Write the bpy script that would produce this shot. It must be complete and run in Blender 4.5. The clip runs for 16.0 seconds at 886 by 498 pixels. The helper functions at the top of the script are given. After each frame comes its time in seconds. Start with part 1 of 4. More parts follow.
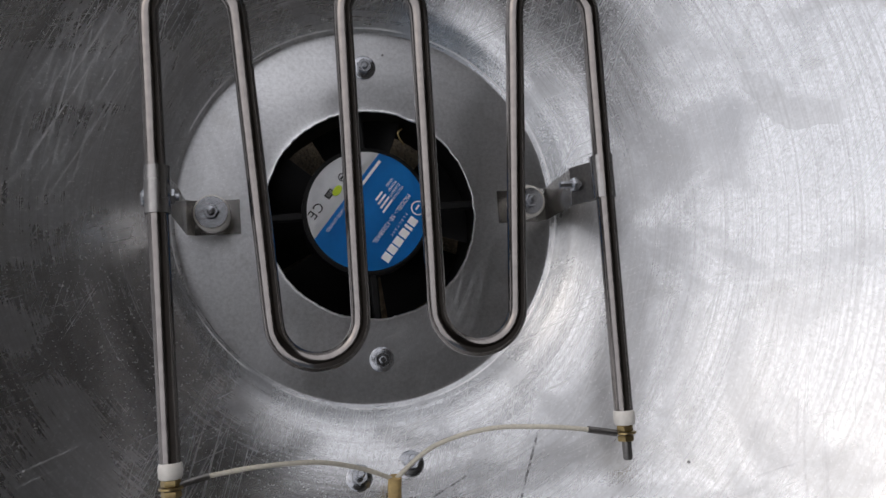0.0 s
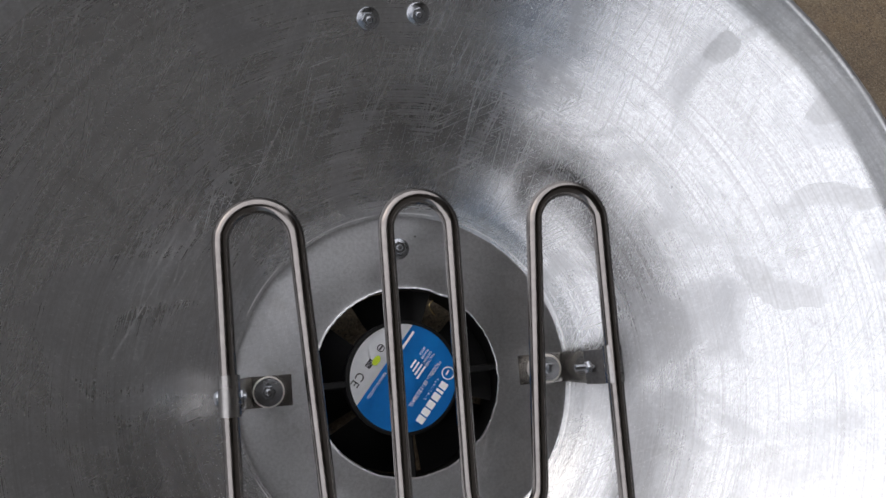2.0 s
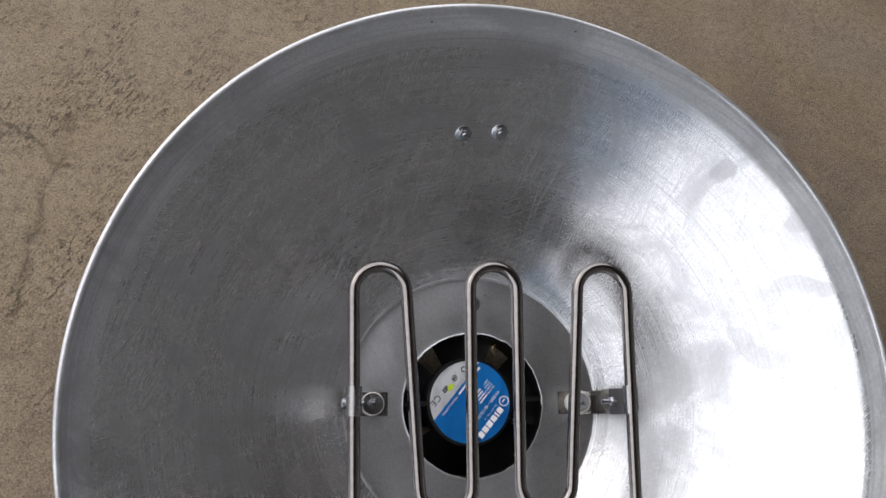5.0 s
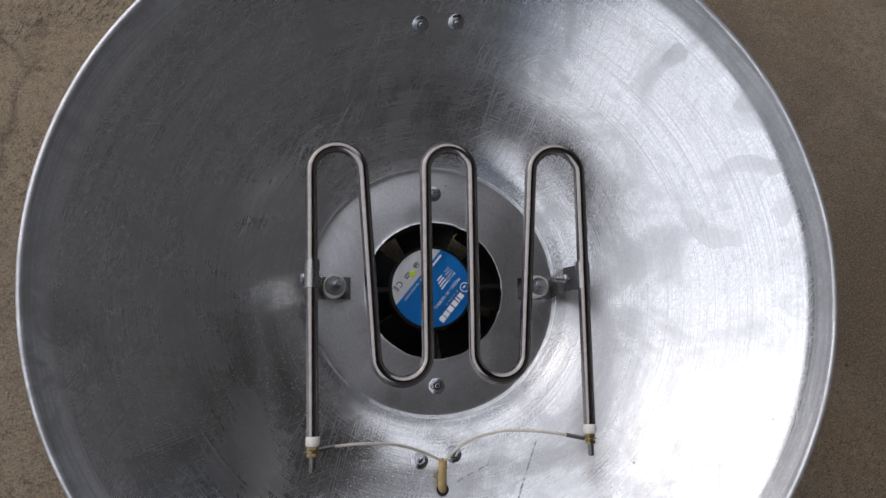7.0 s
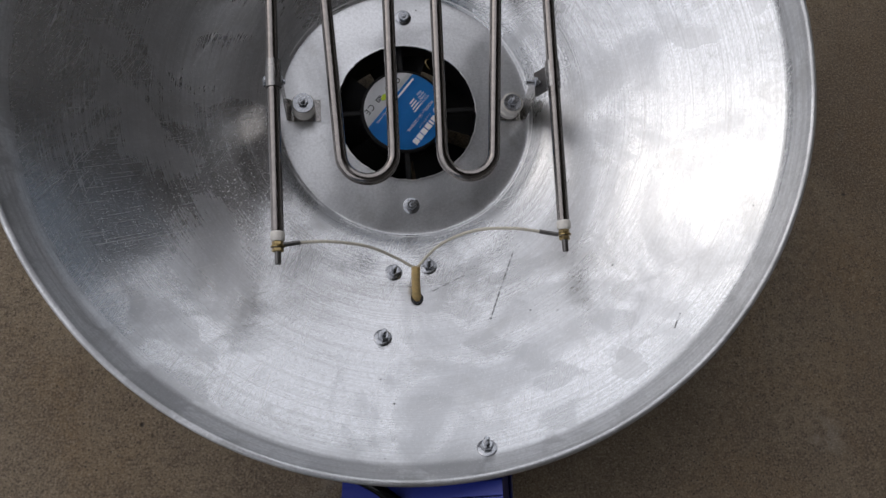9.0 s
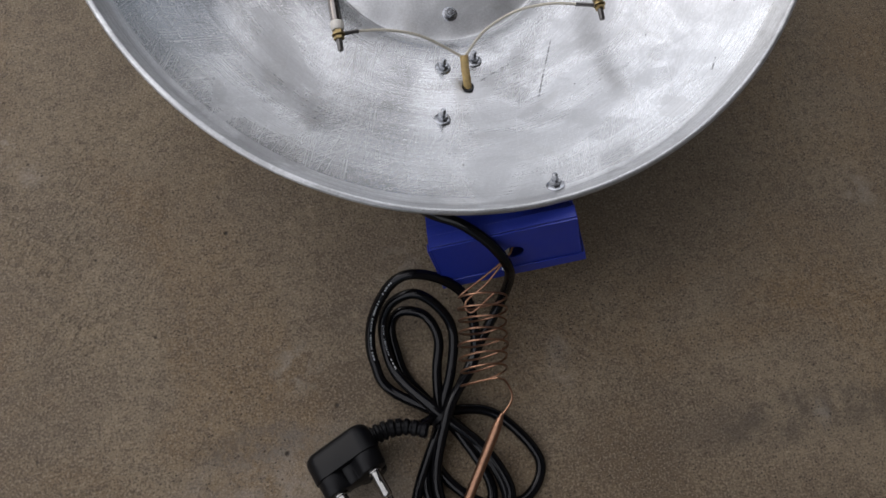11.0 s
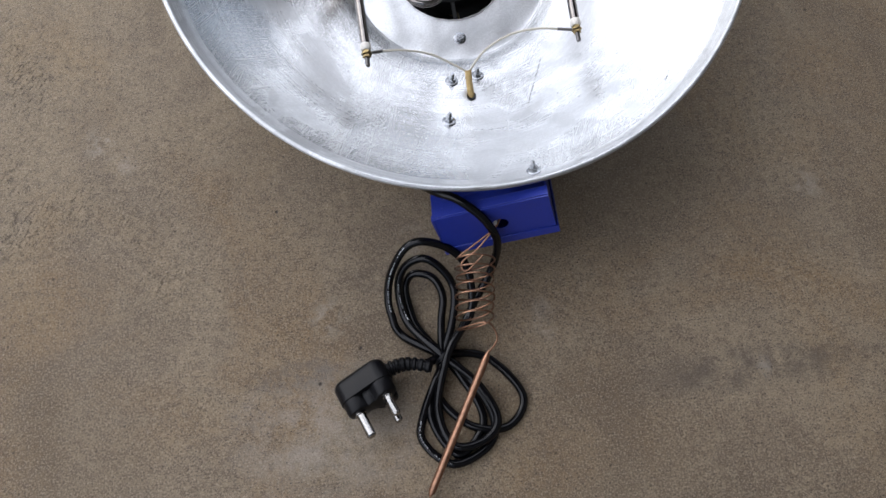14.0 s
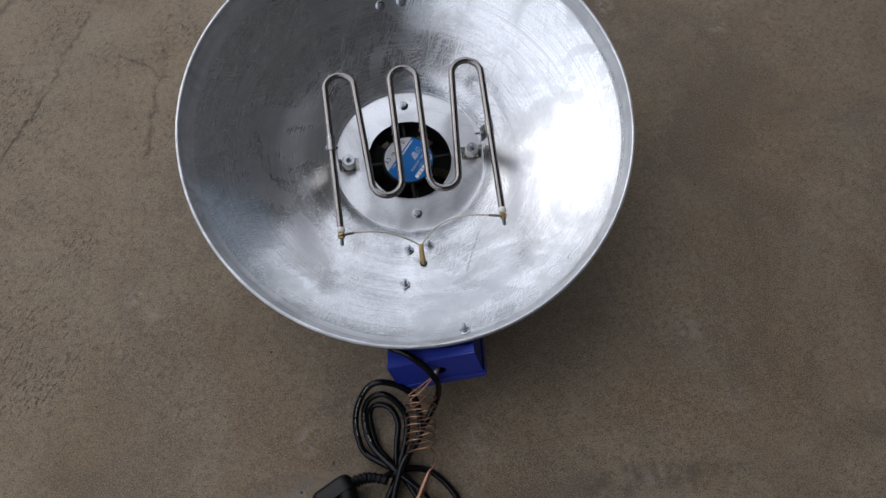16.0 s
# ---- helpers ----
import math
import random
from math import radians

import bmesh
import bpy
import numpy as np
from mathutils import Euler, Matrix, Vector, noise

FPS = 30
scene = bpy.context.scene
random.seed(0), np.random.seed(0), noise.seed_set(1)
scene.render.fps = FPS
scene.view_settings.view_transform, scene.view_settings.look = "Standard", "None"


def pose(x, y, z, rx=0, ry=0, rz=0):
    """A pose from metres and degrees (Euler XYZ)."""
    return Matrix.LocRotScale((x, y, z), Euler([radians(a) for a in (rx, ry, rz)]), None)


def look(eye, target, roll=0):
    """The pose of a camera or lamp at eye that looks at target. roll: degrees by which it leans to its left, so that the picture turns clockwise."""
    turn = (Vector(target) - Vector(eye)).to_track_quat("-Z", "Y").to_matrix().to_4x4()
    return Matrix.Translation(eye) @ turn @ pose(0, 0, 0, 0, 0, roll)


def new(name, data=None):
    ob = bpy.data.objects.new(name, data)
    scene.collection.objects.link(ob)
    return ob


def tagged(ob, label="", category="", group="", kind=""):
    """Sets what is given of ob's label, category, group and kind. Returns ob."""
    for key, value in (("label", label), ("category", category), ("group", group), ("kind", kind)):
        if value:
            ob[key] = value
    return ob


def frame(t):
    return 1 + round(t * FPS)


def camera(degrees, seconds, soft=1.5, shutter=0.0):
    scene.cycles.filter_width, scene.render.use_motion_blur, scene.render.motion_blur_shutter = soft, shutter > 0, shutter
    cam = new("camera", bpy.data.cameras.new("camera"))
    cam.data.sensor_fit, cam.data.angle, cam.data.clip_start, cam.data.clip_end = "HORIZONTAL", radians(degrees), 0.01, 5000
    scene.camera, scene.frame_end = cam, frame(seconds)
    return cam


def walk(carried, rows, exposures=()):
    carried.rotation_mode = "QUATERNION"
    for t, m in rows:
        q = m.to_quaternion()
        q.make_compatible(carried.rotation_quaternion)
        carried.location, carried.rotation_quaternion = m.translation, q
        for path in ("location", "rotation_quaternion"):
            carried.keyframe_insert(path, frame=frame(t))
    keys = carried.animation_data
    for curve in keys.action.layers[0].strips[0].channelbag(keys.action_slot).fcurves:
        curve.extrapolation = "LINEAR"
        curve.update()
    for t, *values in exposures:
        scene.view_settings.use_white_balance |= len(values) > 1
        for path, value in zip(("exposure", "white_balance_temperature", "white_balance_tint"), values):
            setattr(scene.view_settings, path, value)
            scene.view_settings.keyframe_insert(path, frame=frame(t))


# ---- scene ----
cam = camera(58.5, 16.0)
PATH = [
    (0, (-0.054, -0.193, 0.427), (0.385, 0.292, -1.463), 37.8),
    (0.5, (-0.054, -0.17, 0.426), (0.379, 0.31, -1.467), 37.5),
    (1, (-0.058, -0.15, 0.436), (0.377, 0.335, -1.455), 37.2),
    (1.5, (-0.055, -0.139, 0.459), (0.365, 0.371, -1.428), 34.7),
    (2, (-0.074, -0.127, 0.494), (0.357, 0.415, -1.383), 33.9),
    (2.5, (-0.095, -0.13, 0.511), (0.323, 0.439, -1.361), 32.3),
    (3, (-0.109, -0.139, 0.525), (0.291, 0.464, -1.339), 30.5),
    (3.2, (-0.116, -0.139, 0.532), (0.273, 0.468, -1.334), 30.0),
    (5.3, (-0.135, -0.175, 0.638), (0.229, 0.507, -1.206), 28.3),
    (5.5, (-0.13, -0.182, 0.64), (0.234, 0.497, -1.206), 28.6),
    (6, (-0.118, -0.199, 0.638), (0.246, 0.467, -1.212), 29.0),
    (6.5, (-0.112, -0.218, 0.634), (0.246, 0.428, -1.225), 28.7),
    (7, (-0.101, -0.236, 0.629), (0.248, 0.387, -1.239), 28.3),
    (7.5, (-0.085, -0.261, 0.621), (0.251, 0.357, -1.251), 27.4),
    (8, (-0.064, -0.285, 0.61), (0.245, 0.338, -1.265), 26.0),
    (8.5, (-0.041, -0.337, 0.596), (0.234, 0.289, -1.284), 23.1),
    (9, (-0.058, -0.3615, 0.583), (0.2155, 0.255, -1.300), 21.15),
    (9.5, (-0.0785, -0.390, 0.5725), (0.199, 0.215, -1.3135), 19.6),
    (10, (-0.0955, -0.4295, 0.569), (0.1745, 0.1695, -1.320), 16.8),
    (10.2, (-0.101, -0.449, 0.5725), (0.168, 0.149, -1.316), 15.9),
    (12.3, (-0.142, -0.576, 0.553), (0.186, 0.056, -1.316), 17.7),
    (12.5, (-0.14, -0.583, 0.555), (0.171, 0.055, -1.315), 16.7),
    (13, (-0.131, -0.591, 0.581), (0.132, 0.075, -1.286), 12.6),
    (13.5, (-0.126, -0.605, 0.625), (0.08, 0.09, -1.239), 8.4),
    (14, (-0.105, -0.606, 0.682), (0.06, 0.093, -1.184), 5.4),
    (14.5, (-0.079, -0.6, 0.745), (0.048, 0.126, -1.114), 2.2),
    (15, (-0.078, -0.596, 0.805), (0.055, 0.156, -1.043), 2.7),
    (15.5, (-0.069, -0.594, 0.87), (0.074, 0.198, -0.961), 2.9),
    (16, (-0.055, -0.604, 0.913), (0.111, 0.229, -0.898), 3.8),
]
EXPOSURES = [(0, -0.03, 6500, 10), (1.2, 0.46, 6500, 10), (2.2, 0.52, 6500, 10), (3.2, 0.66, 6500, 10), (5.5, 0.80, 6450, 10), (7, 0.26, 6300, 11), (8, -0.08, 6350, 11), (9, -0.12, 6400, 10), (10.2, -0.2, 6500, 10),
             (12.3, 1.4, 6300, 9), (13.5, 1.3, 6250, 9), (14.5, 0.62, 6000, 9), (16, 0.3, 6050, 9)]
walk(cam, [(t, look(eye, target, roll)) for t, eye, target, roll in PATH], EXPOSURES)

# ---- world and light: sky and wide soft sun, cut by added unseen slabs ----
world = bpy.data.worlds.new("world")
scene.world = world
world.use_nodes = True
wn = world.node_tree
sky = wn.nodes.new("ShaderNodeTexSky")
sky.sky_type = "NISHITA"
sky.sun_disc = False
sky.sun_elevation, sky.sun_rotation = radians(37), radians(-51.5)
sky.dust_density, sky.air_density = 1.6, 1.0
cloud = wn.nodes.new("ShaderNodeHueSaturation")
cloud.inputs["Saturation"].default_value = 0.6
wn.links.new(sky.outputs["Color"], cloud.inputs["Color"])
wn.links.new(cloud.outputs["Color"], wn.nodes["Background"].inputs["Color"])
wn.nodes["Background"].inputs["Strength"].default_value = 0.07
sun_data = bpy.data.lights.new("sun", "SUN")
sun_data.energy, sun_data.angle, sun_data.color = 2.85, radians(153), (1.0, 0.97, 0.995)
sun = new("sun", sun_data)
sun.matrix_world = look((-1.57, 1.25, 1.5), (0, 0, 0))


def part(name, bm, material, parent, label="", smooth=True):
    """Links a bmesh as one mesh object under a thing or a part."""
    me = bpy.data.meshes.new(name)
    bm.normal_update()
    bm.to_mesh(me)
    bm.free()
    if smooth:
        me.polygons.foreach_set("use_smooth", [True] * len(me.polygons))
        me.set_sharp_from_angle(angle=radians(38))
    me.materials.append(material)
    ob = new(name, me)
    ob.parent = parent
    return tagged(ob, label)


def thing(name, label, category, m=None, group=""):
    ob = new(name)
    ob.empty_display_size = 0.02
    ob.matrix_world = m or Matrix()
    return tagged(ob, label, category, group)


def put(bm, m):
    bmesh.ops.transform(bm, matrix=m, verts=bm.verts)
    return bm


def join(*bms):
    out = bms[0]
    for b in bms[1:]:
        me = bpy.data.meshes.new("tmp")
        b.to_mesh(me)
        b.free()
        out.from_mesh(me)
        bpy.data.meshes.remove(me)
    return out


def lathe(profile, segs=64, closed=False):
    """Turns a list of (radius, height) round the z axis."""
    bm = bmesh.new()
    rings = []
    for r, h in profile:
        if r < 1e-6:
            rings.append([bm.verts.new((0, 0, h))])
        else:
            rings.append([bm.verts.new((r * math.cos(a), r * math.sin(a), h)) for a in (2 * math.pi * k / segs for k in range(segs))])
    pairs = list(zip(rings, rings[1:]))
    if closed:
        pairs.append((rings[-1], rings[0]))
    for a, b in pairs:
        for k in range(segs):
            j = (k + 1) % segs
            quad = [a[k % len(a)], a[j % len(a)], b[j % len(b)], b[k % len(b)]]
            quad = [v for i, v in enumerate(quad) if v not in quad[:i]]
            if len(quad) > 2:
                bm.faces.new(quad)
    bmesh.ops.recalc_face_normals(bm, faces=bm.faces)
    return bm


def spline(pts, n=10, closed=False):
    """A smooth line through a few points."""
    p = [Vector(q) for q in pts]
    m = len(p)
    out = []
    for i in range(m if closed else m - 1):
        a, b, c, d = ((p[(i + k) % m] for k in (-1, 0, 1, 2)) if closed else (p[max(i - 1, 0)], p[i], p[i + 1], p[min(i + 2, m - 1)]))
        for k in range(n):
            t = k / n
            out.append(0.5 * (2 * b + (c - a) * t + (2 * a - 5 * b + 4 * c - d) * t * t + (3 * b - a - 3 * c + d) * t**3))
    if not closed:
        out.append(p[-1].copy())
    return out


def sweep(pts, radius, segs=12, taper=None):
    """A round bar along a line; taper gives the radius along it from 0 to 1."""
    bm = bmesh.new()
    pts = [Vector(p) for p in pts]
    tangents = [(pts[min(i + 1, len(pts) - 1)] - pts[max(i - 1, 0)]).normalized() for i in range(len(pts))]
    side = tangents[0].orthogonal().normalized()
    rings = []
    for i, (p, t) in enumerate(zip(pts, tangents)):
        side = (side - t * side.dot(t)).normalized()
        other = t.cross(side)
        r = taper(i / (len(pts) - 1)) if taper else radius
        rings.append([bm.verts.new(p + r * (math.cos(a) * side + math.sin(a) * other)) for a in (2 * math.pi * k / segs for k in range(segs))])
    for a, b in zip(rings, rings[1:]):
        for k in range(segs):
            j = (k + 1) % segs
            bm.faces.new((a[k], a[j], b[j], b[k]))
    bm.faces.new(rings[0][::-1])
    bm.faces.new(rings[-1])
    bmesh.ops.recalc_face_normals(bm, faces=bm.faces)
    return bm


def block(sx, sy, sz, bevel=0.001, segs=2):
    bm = bmesh.new()
    bmesh.ops.create_cube(bm, size=1)
    put(bm, Matrix.Diagonal((sx, sy, sz, 1)))
    if bevel:
        bmesh.ops.bevel(bm, geom=bm.edges[:], offset=bevel, segments=segs, profile=0.5, affect="EDGES")
    return bm


def hexagon(across, height, z=0.0):
    """A hexagonal nut with chamfered corners."""
    r = across / math.sqrt(3)
    return put(lathe([(0, 0), (r * 0.93, 0), (r, height * 0.15), (r, height * 0.85), (r * 0.9, height), (0, height)], 6), Matrix.Translation((0, 0, z)))


def stand(place, normal, spin=0.0):
    """The pose that stands a part's z axis along a normal."""
    q = Vector(normal).to_track_quat("Z", "Y").to_matrix().to_4x4()
    return Matrix.Translation(place) @ q @ Matrix.Rotation(spin, 4, "Z")


# ---- materials ----
class Nodes:
    """A short way to write a node material."""

    def __init__(self, name):
        self.mat = bpy.data.materials.new(name)
        self.mat.use_nodes = True
        self.tree = self.mat.node_tree
        self.bsdf = self.tree.nodes["Principled BSDF"]

    def add(self, kind, **inputs):
        node = self.tree.nodes.new("ShaderNode" + kind)
        for key, value in inputs.items():
            sock = node.inputs[int(key[1:])] if key[0] == "i" and key[1:].isdigit() else node.inputs[key]
            if isinstance(value, bpy.types.NodeSocket):
                self.tree.links.new(value, sock)
            else:
                sock.default_value = value
        return node

    def coords(self, scale=(1, 1, 1), what="Object", turn=(0, 0, 0)):
        tc = self.tree.nodes.new("ShaderNodeTexCoord")
        mp = self.add("Mapping", Vector=tc.outputs[what], Scale=scale, Rotation=turn)
        return mp.outputs[0]

    def noise(self, scale, detail=4, rough=0.6, vec=None, distort=0.0):
        n = self.add("TexNoise", Scale=scale, Detail=detail, Roughness=rough, Distortion=distort)
        self.tree.links.new(vec or self.coords(), n.inputs["Vector"])
        return n.outputs["Fac"]

    def ramp(self, fac, *stops):
        n = self.add("ValToRGB", Fac=fac)
        el = n.color_ramp.elements
        while len(el) < len(stops):
            el.new(0.5)
        for e, (p, c) in zip(el, stops):
            e.position = p
            e.color = (*c, 1) if isinstance(c, tuple) else (c, c, c, 1)
        return n.outputs["Color"]

    def math(self, op, a, b=0.0, c=0.0):
        n = self.add("Math", i0=a, i1=b, i2=c)
        n.operation = op
        return n.outputs[0]

    def mix(self, fac, a, b, blend="MIX"):
        n = self.tree.nodes.new("ShaderNodeMix")
        n.data_type, n.blend_type = "RGBA", blend
        for sock, value in ((n.inputs[0], fac), (n.inputs[6], a), (n.inputs[7], b)):
            if isinstance(value, bpy.types.NodeSocket):
                self.tree.links.new(value, sock)
            else:
                sock.default_value = (*value, 1) if isinstance(value, tuple) else value
        return n.outputs[2]

    def bump(self, height, strength=0.2, distance=0.001, normal=None):
        n = self.add("Bump", Height=height, Strength=strength, Distance=distance)
        if normal:
            self.tree.links.new(normal, n.inputs["Normal"])
        return n.outputs[0]

    def done(self, **inputs):
        for key, value in inputs.items():
            sock = self.bsdf.inputs[key.replace("_", " ")]
            if isinstance(value, bpy.types.NodeSocket):
                self.tree.links.new(value, sock)
            else:
                sock.default_value = (*value, 1) if isinstance(value, tuple) and len(value) == 3 else value
        return self.mat


def plain(name, colour, rough=0.5, metal=0.0, grain=0.15, scale=300.0, bump=0.05, gloss=0.5):
    """A surface of one colour with fine grain, smudges and a little relief."""
    m = Nodes(name)
    fine, broad = m.noise(scale, 3), m.noise(scale / 12, 3)
    shade = m.mix(0.5, m.ramp(fine, (0.3, 1 - grain), (0.7, 1.0)), m.ramp(broad, (0.3, 1 - grain), (0.7, 1.0)), "MULTIPLY")
    return m.done(Base_Color=m.mix(1.0, colour, shade, "MULTIPLY"), Metallic=metal, Specular_IOR_Level=gloss,
                  Roughness=m.math("ADD", m.math("MULTIPLY", m.math("SUBTRACT", broad, 0.5), 0.25), rough),
                  Normal=m.bump(fine, bump, 0.0005))


def spun_aluminium(name):
    """Spun sheet aluminium: fine turning rings, wiping scratches, dull stains."""
    m = Nodes(name)
    tc = m.tree.nodes.new("ShaderNodeTexCoord")
    place = tc.outputs["Object"]
    xyz = m.add("SeparateXYZ", Vector=place)
    x, y = xyz.outputs[0], xyz.outputs[1]
    r = m.math("SQRT", m.math("ADD", m.math("MULTIPLY", x, x), m.math("MULTIPLY", y, y)))

    def along(angle, length, across):
        """Coordinates stretched along a direction of the sheet."""
        turned = m.add("Mapping", Vector=place, Rotation=(0, 0, -angle)).outputs[0]
        return m.add("Mapping", Vector=turned, Scale=(1 / length, 1 / across, 1 / length)).outputs[0]

    def streak(ax, ay, bx, by, width):
        """A single straight scratch between two places."""
        length = math.hypot(bx - ax, by - ay)
        u = m.math("ADD", m.math("MULTIPLY", m.math("SUBTRACT", x, ax), (bx - ax) / length), m.math("MULTIPLY", m.math("SUBTRACT", y, ay), (by - ay) / length))
        v = m.math("ADD", m.math("MULTIPLY", m.math("SUBTRACT", x, ax), -(by - ay) / length), m.math("MULTIPLY", m.math("SUBTRACT", y, ay), (bx - ax) / length))
        on = m.math("MULTIPLY", m.math("GREATER_THAN", u, 0.0), m.math("LESS_THAN", u, length))
        return m.math("MULTIPLY", on, m.math("LESS_THAN", m.math("ABSOLUTE", v), width))

    def blot(cx, cy, inner, outer):
        """A dried drop: a ring or, with no inner radius, a patch."""
        dx, dy = m.math("SUBTRACT", x, cx), m.math("SUBTRACT", y, cy)
        d = m.math("ADD", m.math("SQRT", m.math("ADD", m.math("MULTIPLY", dx, dx), m.math("MULTIPLY", dy, dy))), m.math("MULTIPLY", m.math("SUBTRACT", m.noise(60, 3), 0.5), 0.016))
        return m.math("MULTIPLY", m.ramp(d, (inner, 0.0), (inner + 0.0012, 1.0)) if inner else 1.0, m.math("LESS_THAN", d, outer))

    polar = m.add("CombineXYZ", X=m.math("MULTIPLY", x, 5.0), Y=m.math("MULTIPLY", y, 5.0), Z=m.math("MULTIPLY", r, 1100.0)).outputs[0]
    rings = m.noise(1.0, 4, 0.7, polar)
    coarse = m.noise(1.0, 2, 0.5, m.add("CombineXYZ", X=m.math("MULTIPLY", x, 3.0), Y=m.math("MULTIPLY", y, 3.0), Z=m.math("MULTIPLY", r, 160.0)).outputs[0])
    grain = m.noise(520, 3, 0.7)
    fine = m.ramp(m.noise(1.0, 0, 0.4, along(radians(60), 0.05, 0.0006)), (0.69, 0.0), (0.73, 1.0))
    wipe = m.ramp(m.noise(1.0, 0, 0.4, along(radians(74), 0.05, 0.0006)), (0.70, 0.0), (0.74, 1.0))
    cross = m.ramp(m.noise(1.0, 0, 0.4, along(radians(20), 0.03, 0.0007)), (0.70, 0.0), (0.74, 1.0))
    where = m.ramp(m.noise(7, 3), (0.40, 0.0), (0.62, 1.0))
    where2 = m.ramp(m.noise(11, 3, vec=m.coords((1, 1, 1.7))), (0.45, 0.0), (0.62, 1.0))
    scratches = m.math("MAXIMUM", m.math("MULTIPLY", m.math("MAXIMUM", fine, wipe), where), m.math("MULTIPLY", cross, where2))
    stain = m.ramp(m.noise(13, 6, 0.62, distort=0.9), (0.47, 0.0), (0.64, 1.0))
    spots = m.ramp(m.noise(34, 4, 0.6, distort=0.5), (0.58, 0.0), (0.66, 1.0))
    pock = m.add("TexVoronoi", Scale=70.0, Vector=place)
    pocks = m.math("MULTIPLY", m.math("LESS_THAN", pock.outputs["Distance"], 0.055), m.ramp(pock.outputs["Color"], (0.70, 0.0), (0.74, 1.0)))
    dried = m.math("MAXIMUM", m.math("MULTIPLY", blot(0.213, 0.055, 0.0200, 0.0320), m.ramp(m.noise(25, 2), (0.44, 0.0), (0.54, 1.0))), blot(0.218, 0.126, 0.0, 0.0100))
    dried = m.math("MAXIMUM", dried, m.math("MAXIMUM", blot(0.1675, 0.1647, 0.0, 0.006), blot(0.126, -0.1987, 0.0, 0.010)))
    gouge = m.math("MAXIMUM", streak(0.0705, -0.1135, 0.0480, -0.1635, 0.0005), streak(0.1565, -0.178, 0.1625, -0.168, 0.0004))
    gouge = m.math("MAXIMUM", gouge, m.math("MAXIMUM", streak(0.010, -0.141, 0.034, -0.130, 0.0003), m.math("MULTIPLY", 0.25, streak(-0.226, 0.075, -0.162, 0.166, 0.0003))))
    gouge = m.math("MULTIPLY", gouge, m.ramp(m.noise(300, 2), (0.38, 0.2), (0.5, 1.0)))
    glints = m.ramp(m.noise(800, 1, 0.5), (0.67, 0.0), (0.71, 1.0))
    crease = m.math("MULTIPLY", m.math("LESS_THAN", m.math("ABSOLUTE", m.math("SUBTRACT", r, 0.0972)), 0.00035), m.ramp(m.noise(30, 2), (0.42, 0.0), (0.5, 1.0)))
    turned = m.ramp(r, (0.094, 0.0), (0.102, 1.0))
    rough = m.math("ADD", m.ramp(r, (0.094, 0.28), (0.102, 0.19)), m.math("MULTIPLY", m.math("MULTIPLY", rings, turned), 0.12))
    flange_dull = m.ramp(r, (0.2475, 0.0), (0.2530, 1.0))
    rough = m.math("ADD", rough, m.math("MULTIPLY", flange_dull, 0.17))
    rough = m.math("ADD", rough, m.math("MULTIPLY", stain, 0.07))
    rough = m.math("ADD", rough, m.math("MULTIPLY", scratches, 0.12))
    rough = m.math("ADD", rough, m.math("MULTIPLY", m.math("MAXIMUM", crease, m.math("MULTIPLY", glints, 0.3)), 0.3))
    rough = m.math("ADD", rough, m.math("MULTIPLY", dried, 0.08))
    col = m.mix(m.math("MULTIPLY", stain, 0.75), (0.70, 0.71, 0.72), (0.46, 0.47, 0.48))
    low = m.math("MULTIPLY", m.math("MULTIPLY", m.ramp(m.math("SUBTRACT", m.math("MULTIPLY", x, -0.25), y), (0.05, 0.0), (0.10, 1.0)), m.math("GREATER_THAN", r, 0.104)), m.ramp(m.noise(9, 3, 0.6), (0.42, 0.0), (0.56, 1.0)))
    smudge = m.math("MULTIPLY", m.ramp(m.noise(34, 4, 0.55, m.coords((0.8, 1.25, 1)), 0.8), (0.50, 0.0), (0.57, 1.0)), low)
    col = m.mix(m.math("MULTIPLY", smudge, 0.55), col, (0.36, 0.365, 0.37))
    col = m.mix(m.math("MULTIPLY", spots, 0.45), col, (0.47, 0.47, 0.46))
    col = m.mix(m.ramp(grain, (0.35, 0.40), (0.6, 0.0)), col, (0.40, 0.40, 0.40))
    col = m.mix(m.math("MULTIPLY", turned, m.ramp(rings, (0.36, 0.62), (0.56, 0.0))), col, (0.44, 0.44, 0.44))
    col = m.mix(m.math("MULTIPLY", glints, 0.3), col, (0.95, 0.95, 0.95))
    col = m.mix(m.math("MULTIPLY", crease, 0.8), col, (0.95, 0.95, 0.95))
    col = m.mix(m.math("MULTIPLY", scratches, 0.15), col, (0.92, 0.92, 0.92))
    col = m.mix(m.math("MULTIPLY", dried, 0.20), col, (0.45, 0.45, 0.44))
    col = m.mix(m.math("MULTIPLY", m.math("MAXIMUM", pocks, gouge), 0.88), col, (0.10, 0.10, 0.10))
    tangent = m.tree.nodes.new("ShaderNodeTangent")
    tangent.direction_type, tangent.axis = "RADIAL", "Z"
    dents = m.math("ADD", m.noise(15, 3, 0.45), m.math("MULTIPLY", m.math("MULTIPLY", coarse, turned), 0.15))
    height = m.math("ADD", m.math("MULTIPLY", m.math("MULTIPLY", rings, turned), 0.5), m.math("ADD", m.math("MULTIPLY", scratches, 0.05), m.math("MULTIPLY", grain, 0.36)))
    height = m.math("MULTIPLY", height, m.math("SUBTRACT", 1.0, m.math("MULTIPLY", flange_dull, 0.8)))
    normal = m.bump(dents, 0.11, 0.004, m.bump(height, 0.05, 0.0006))
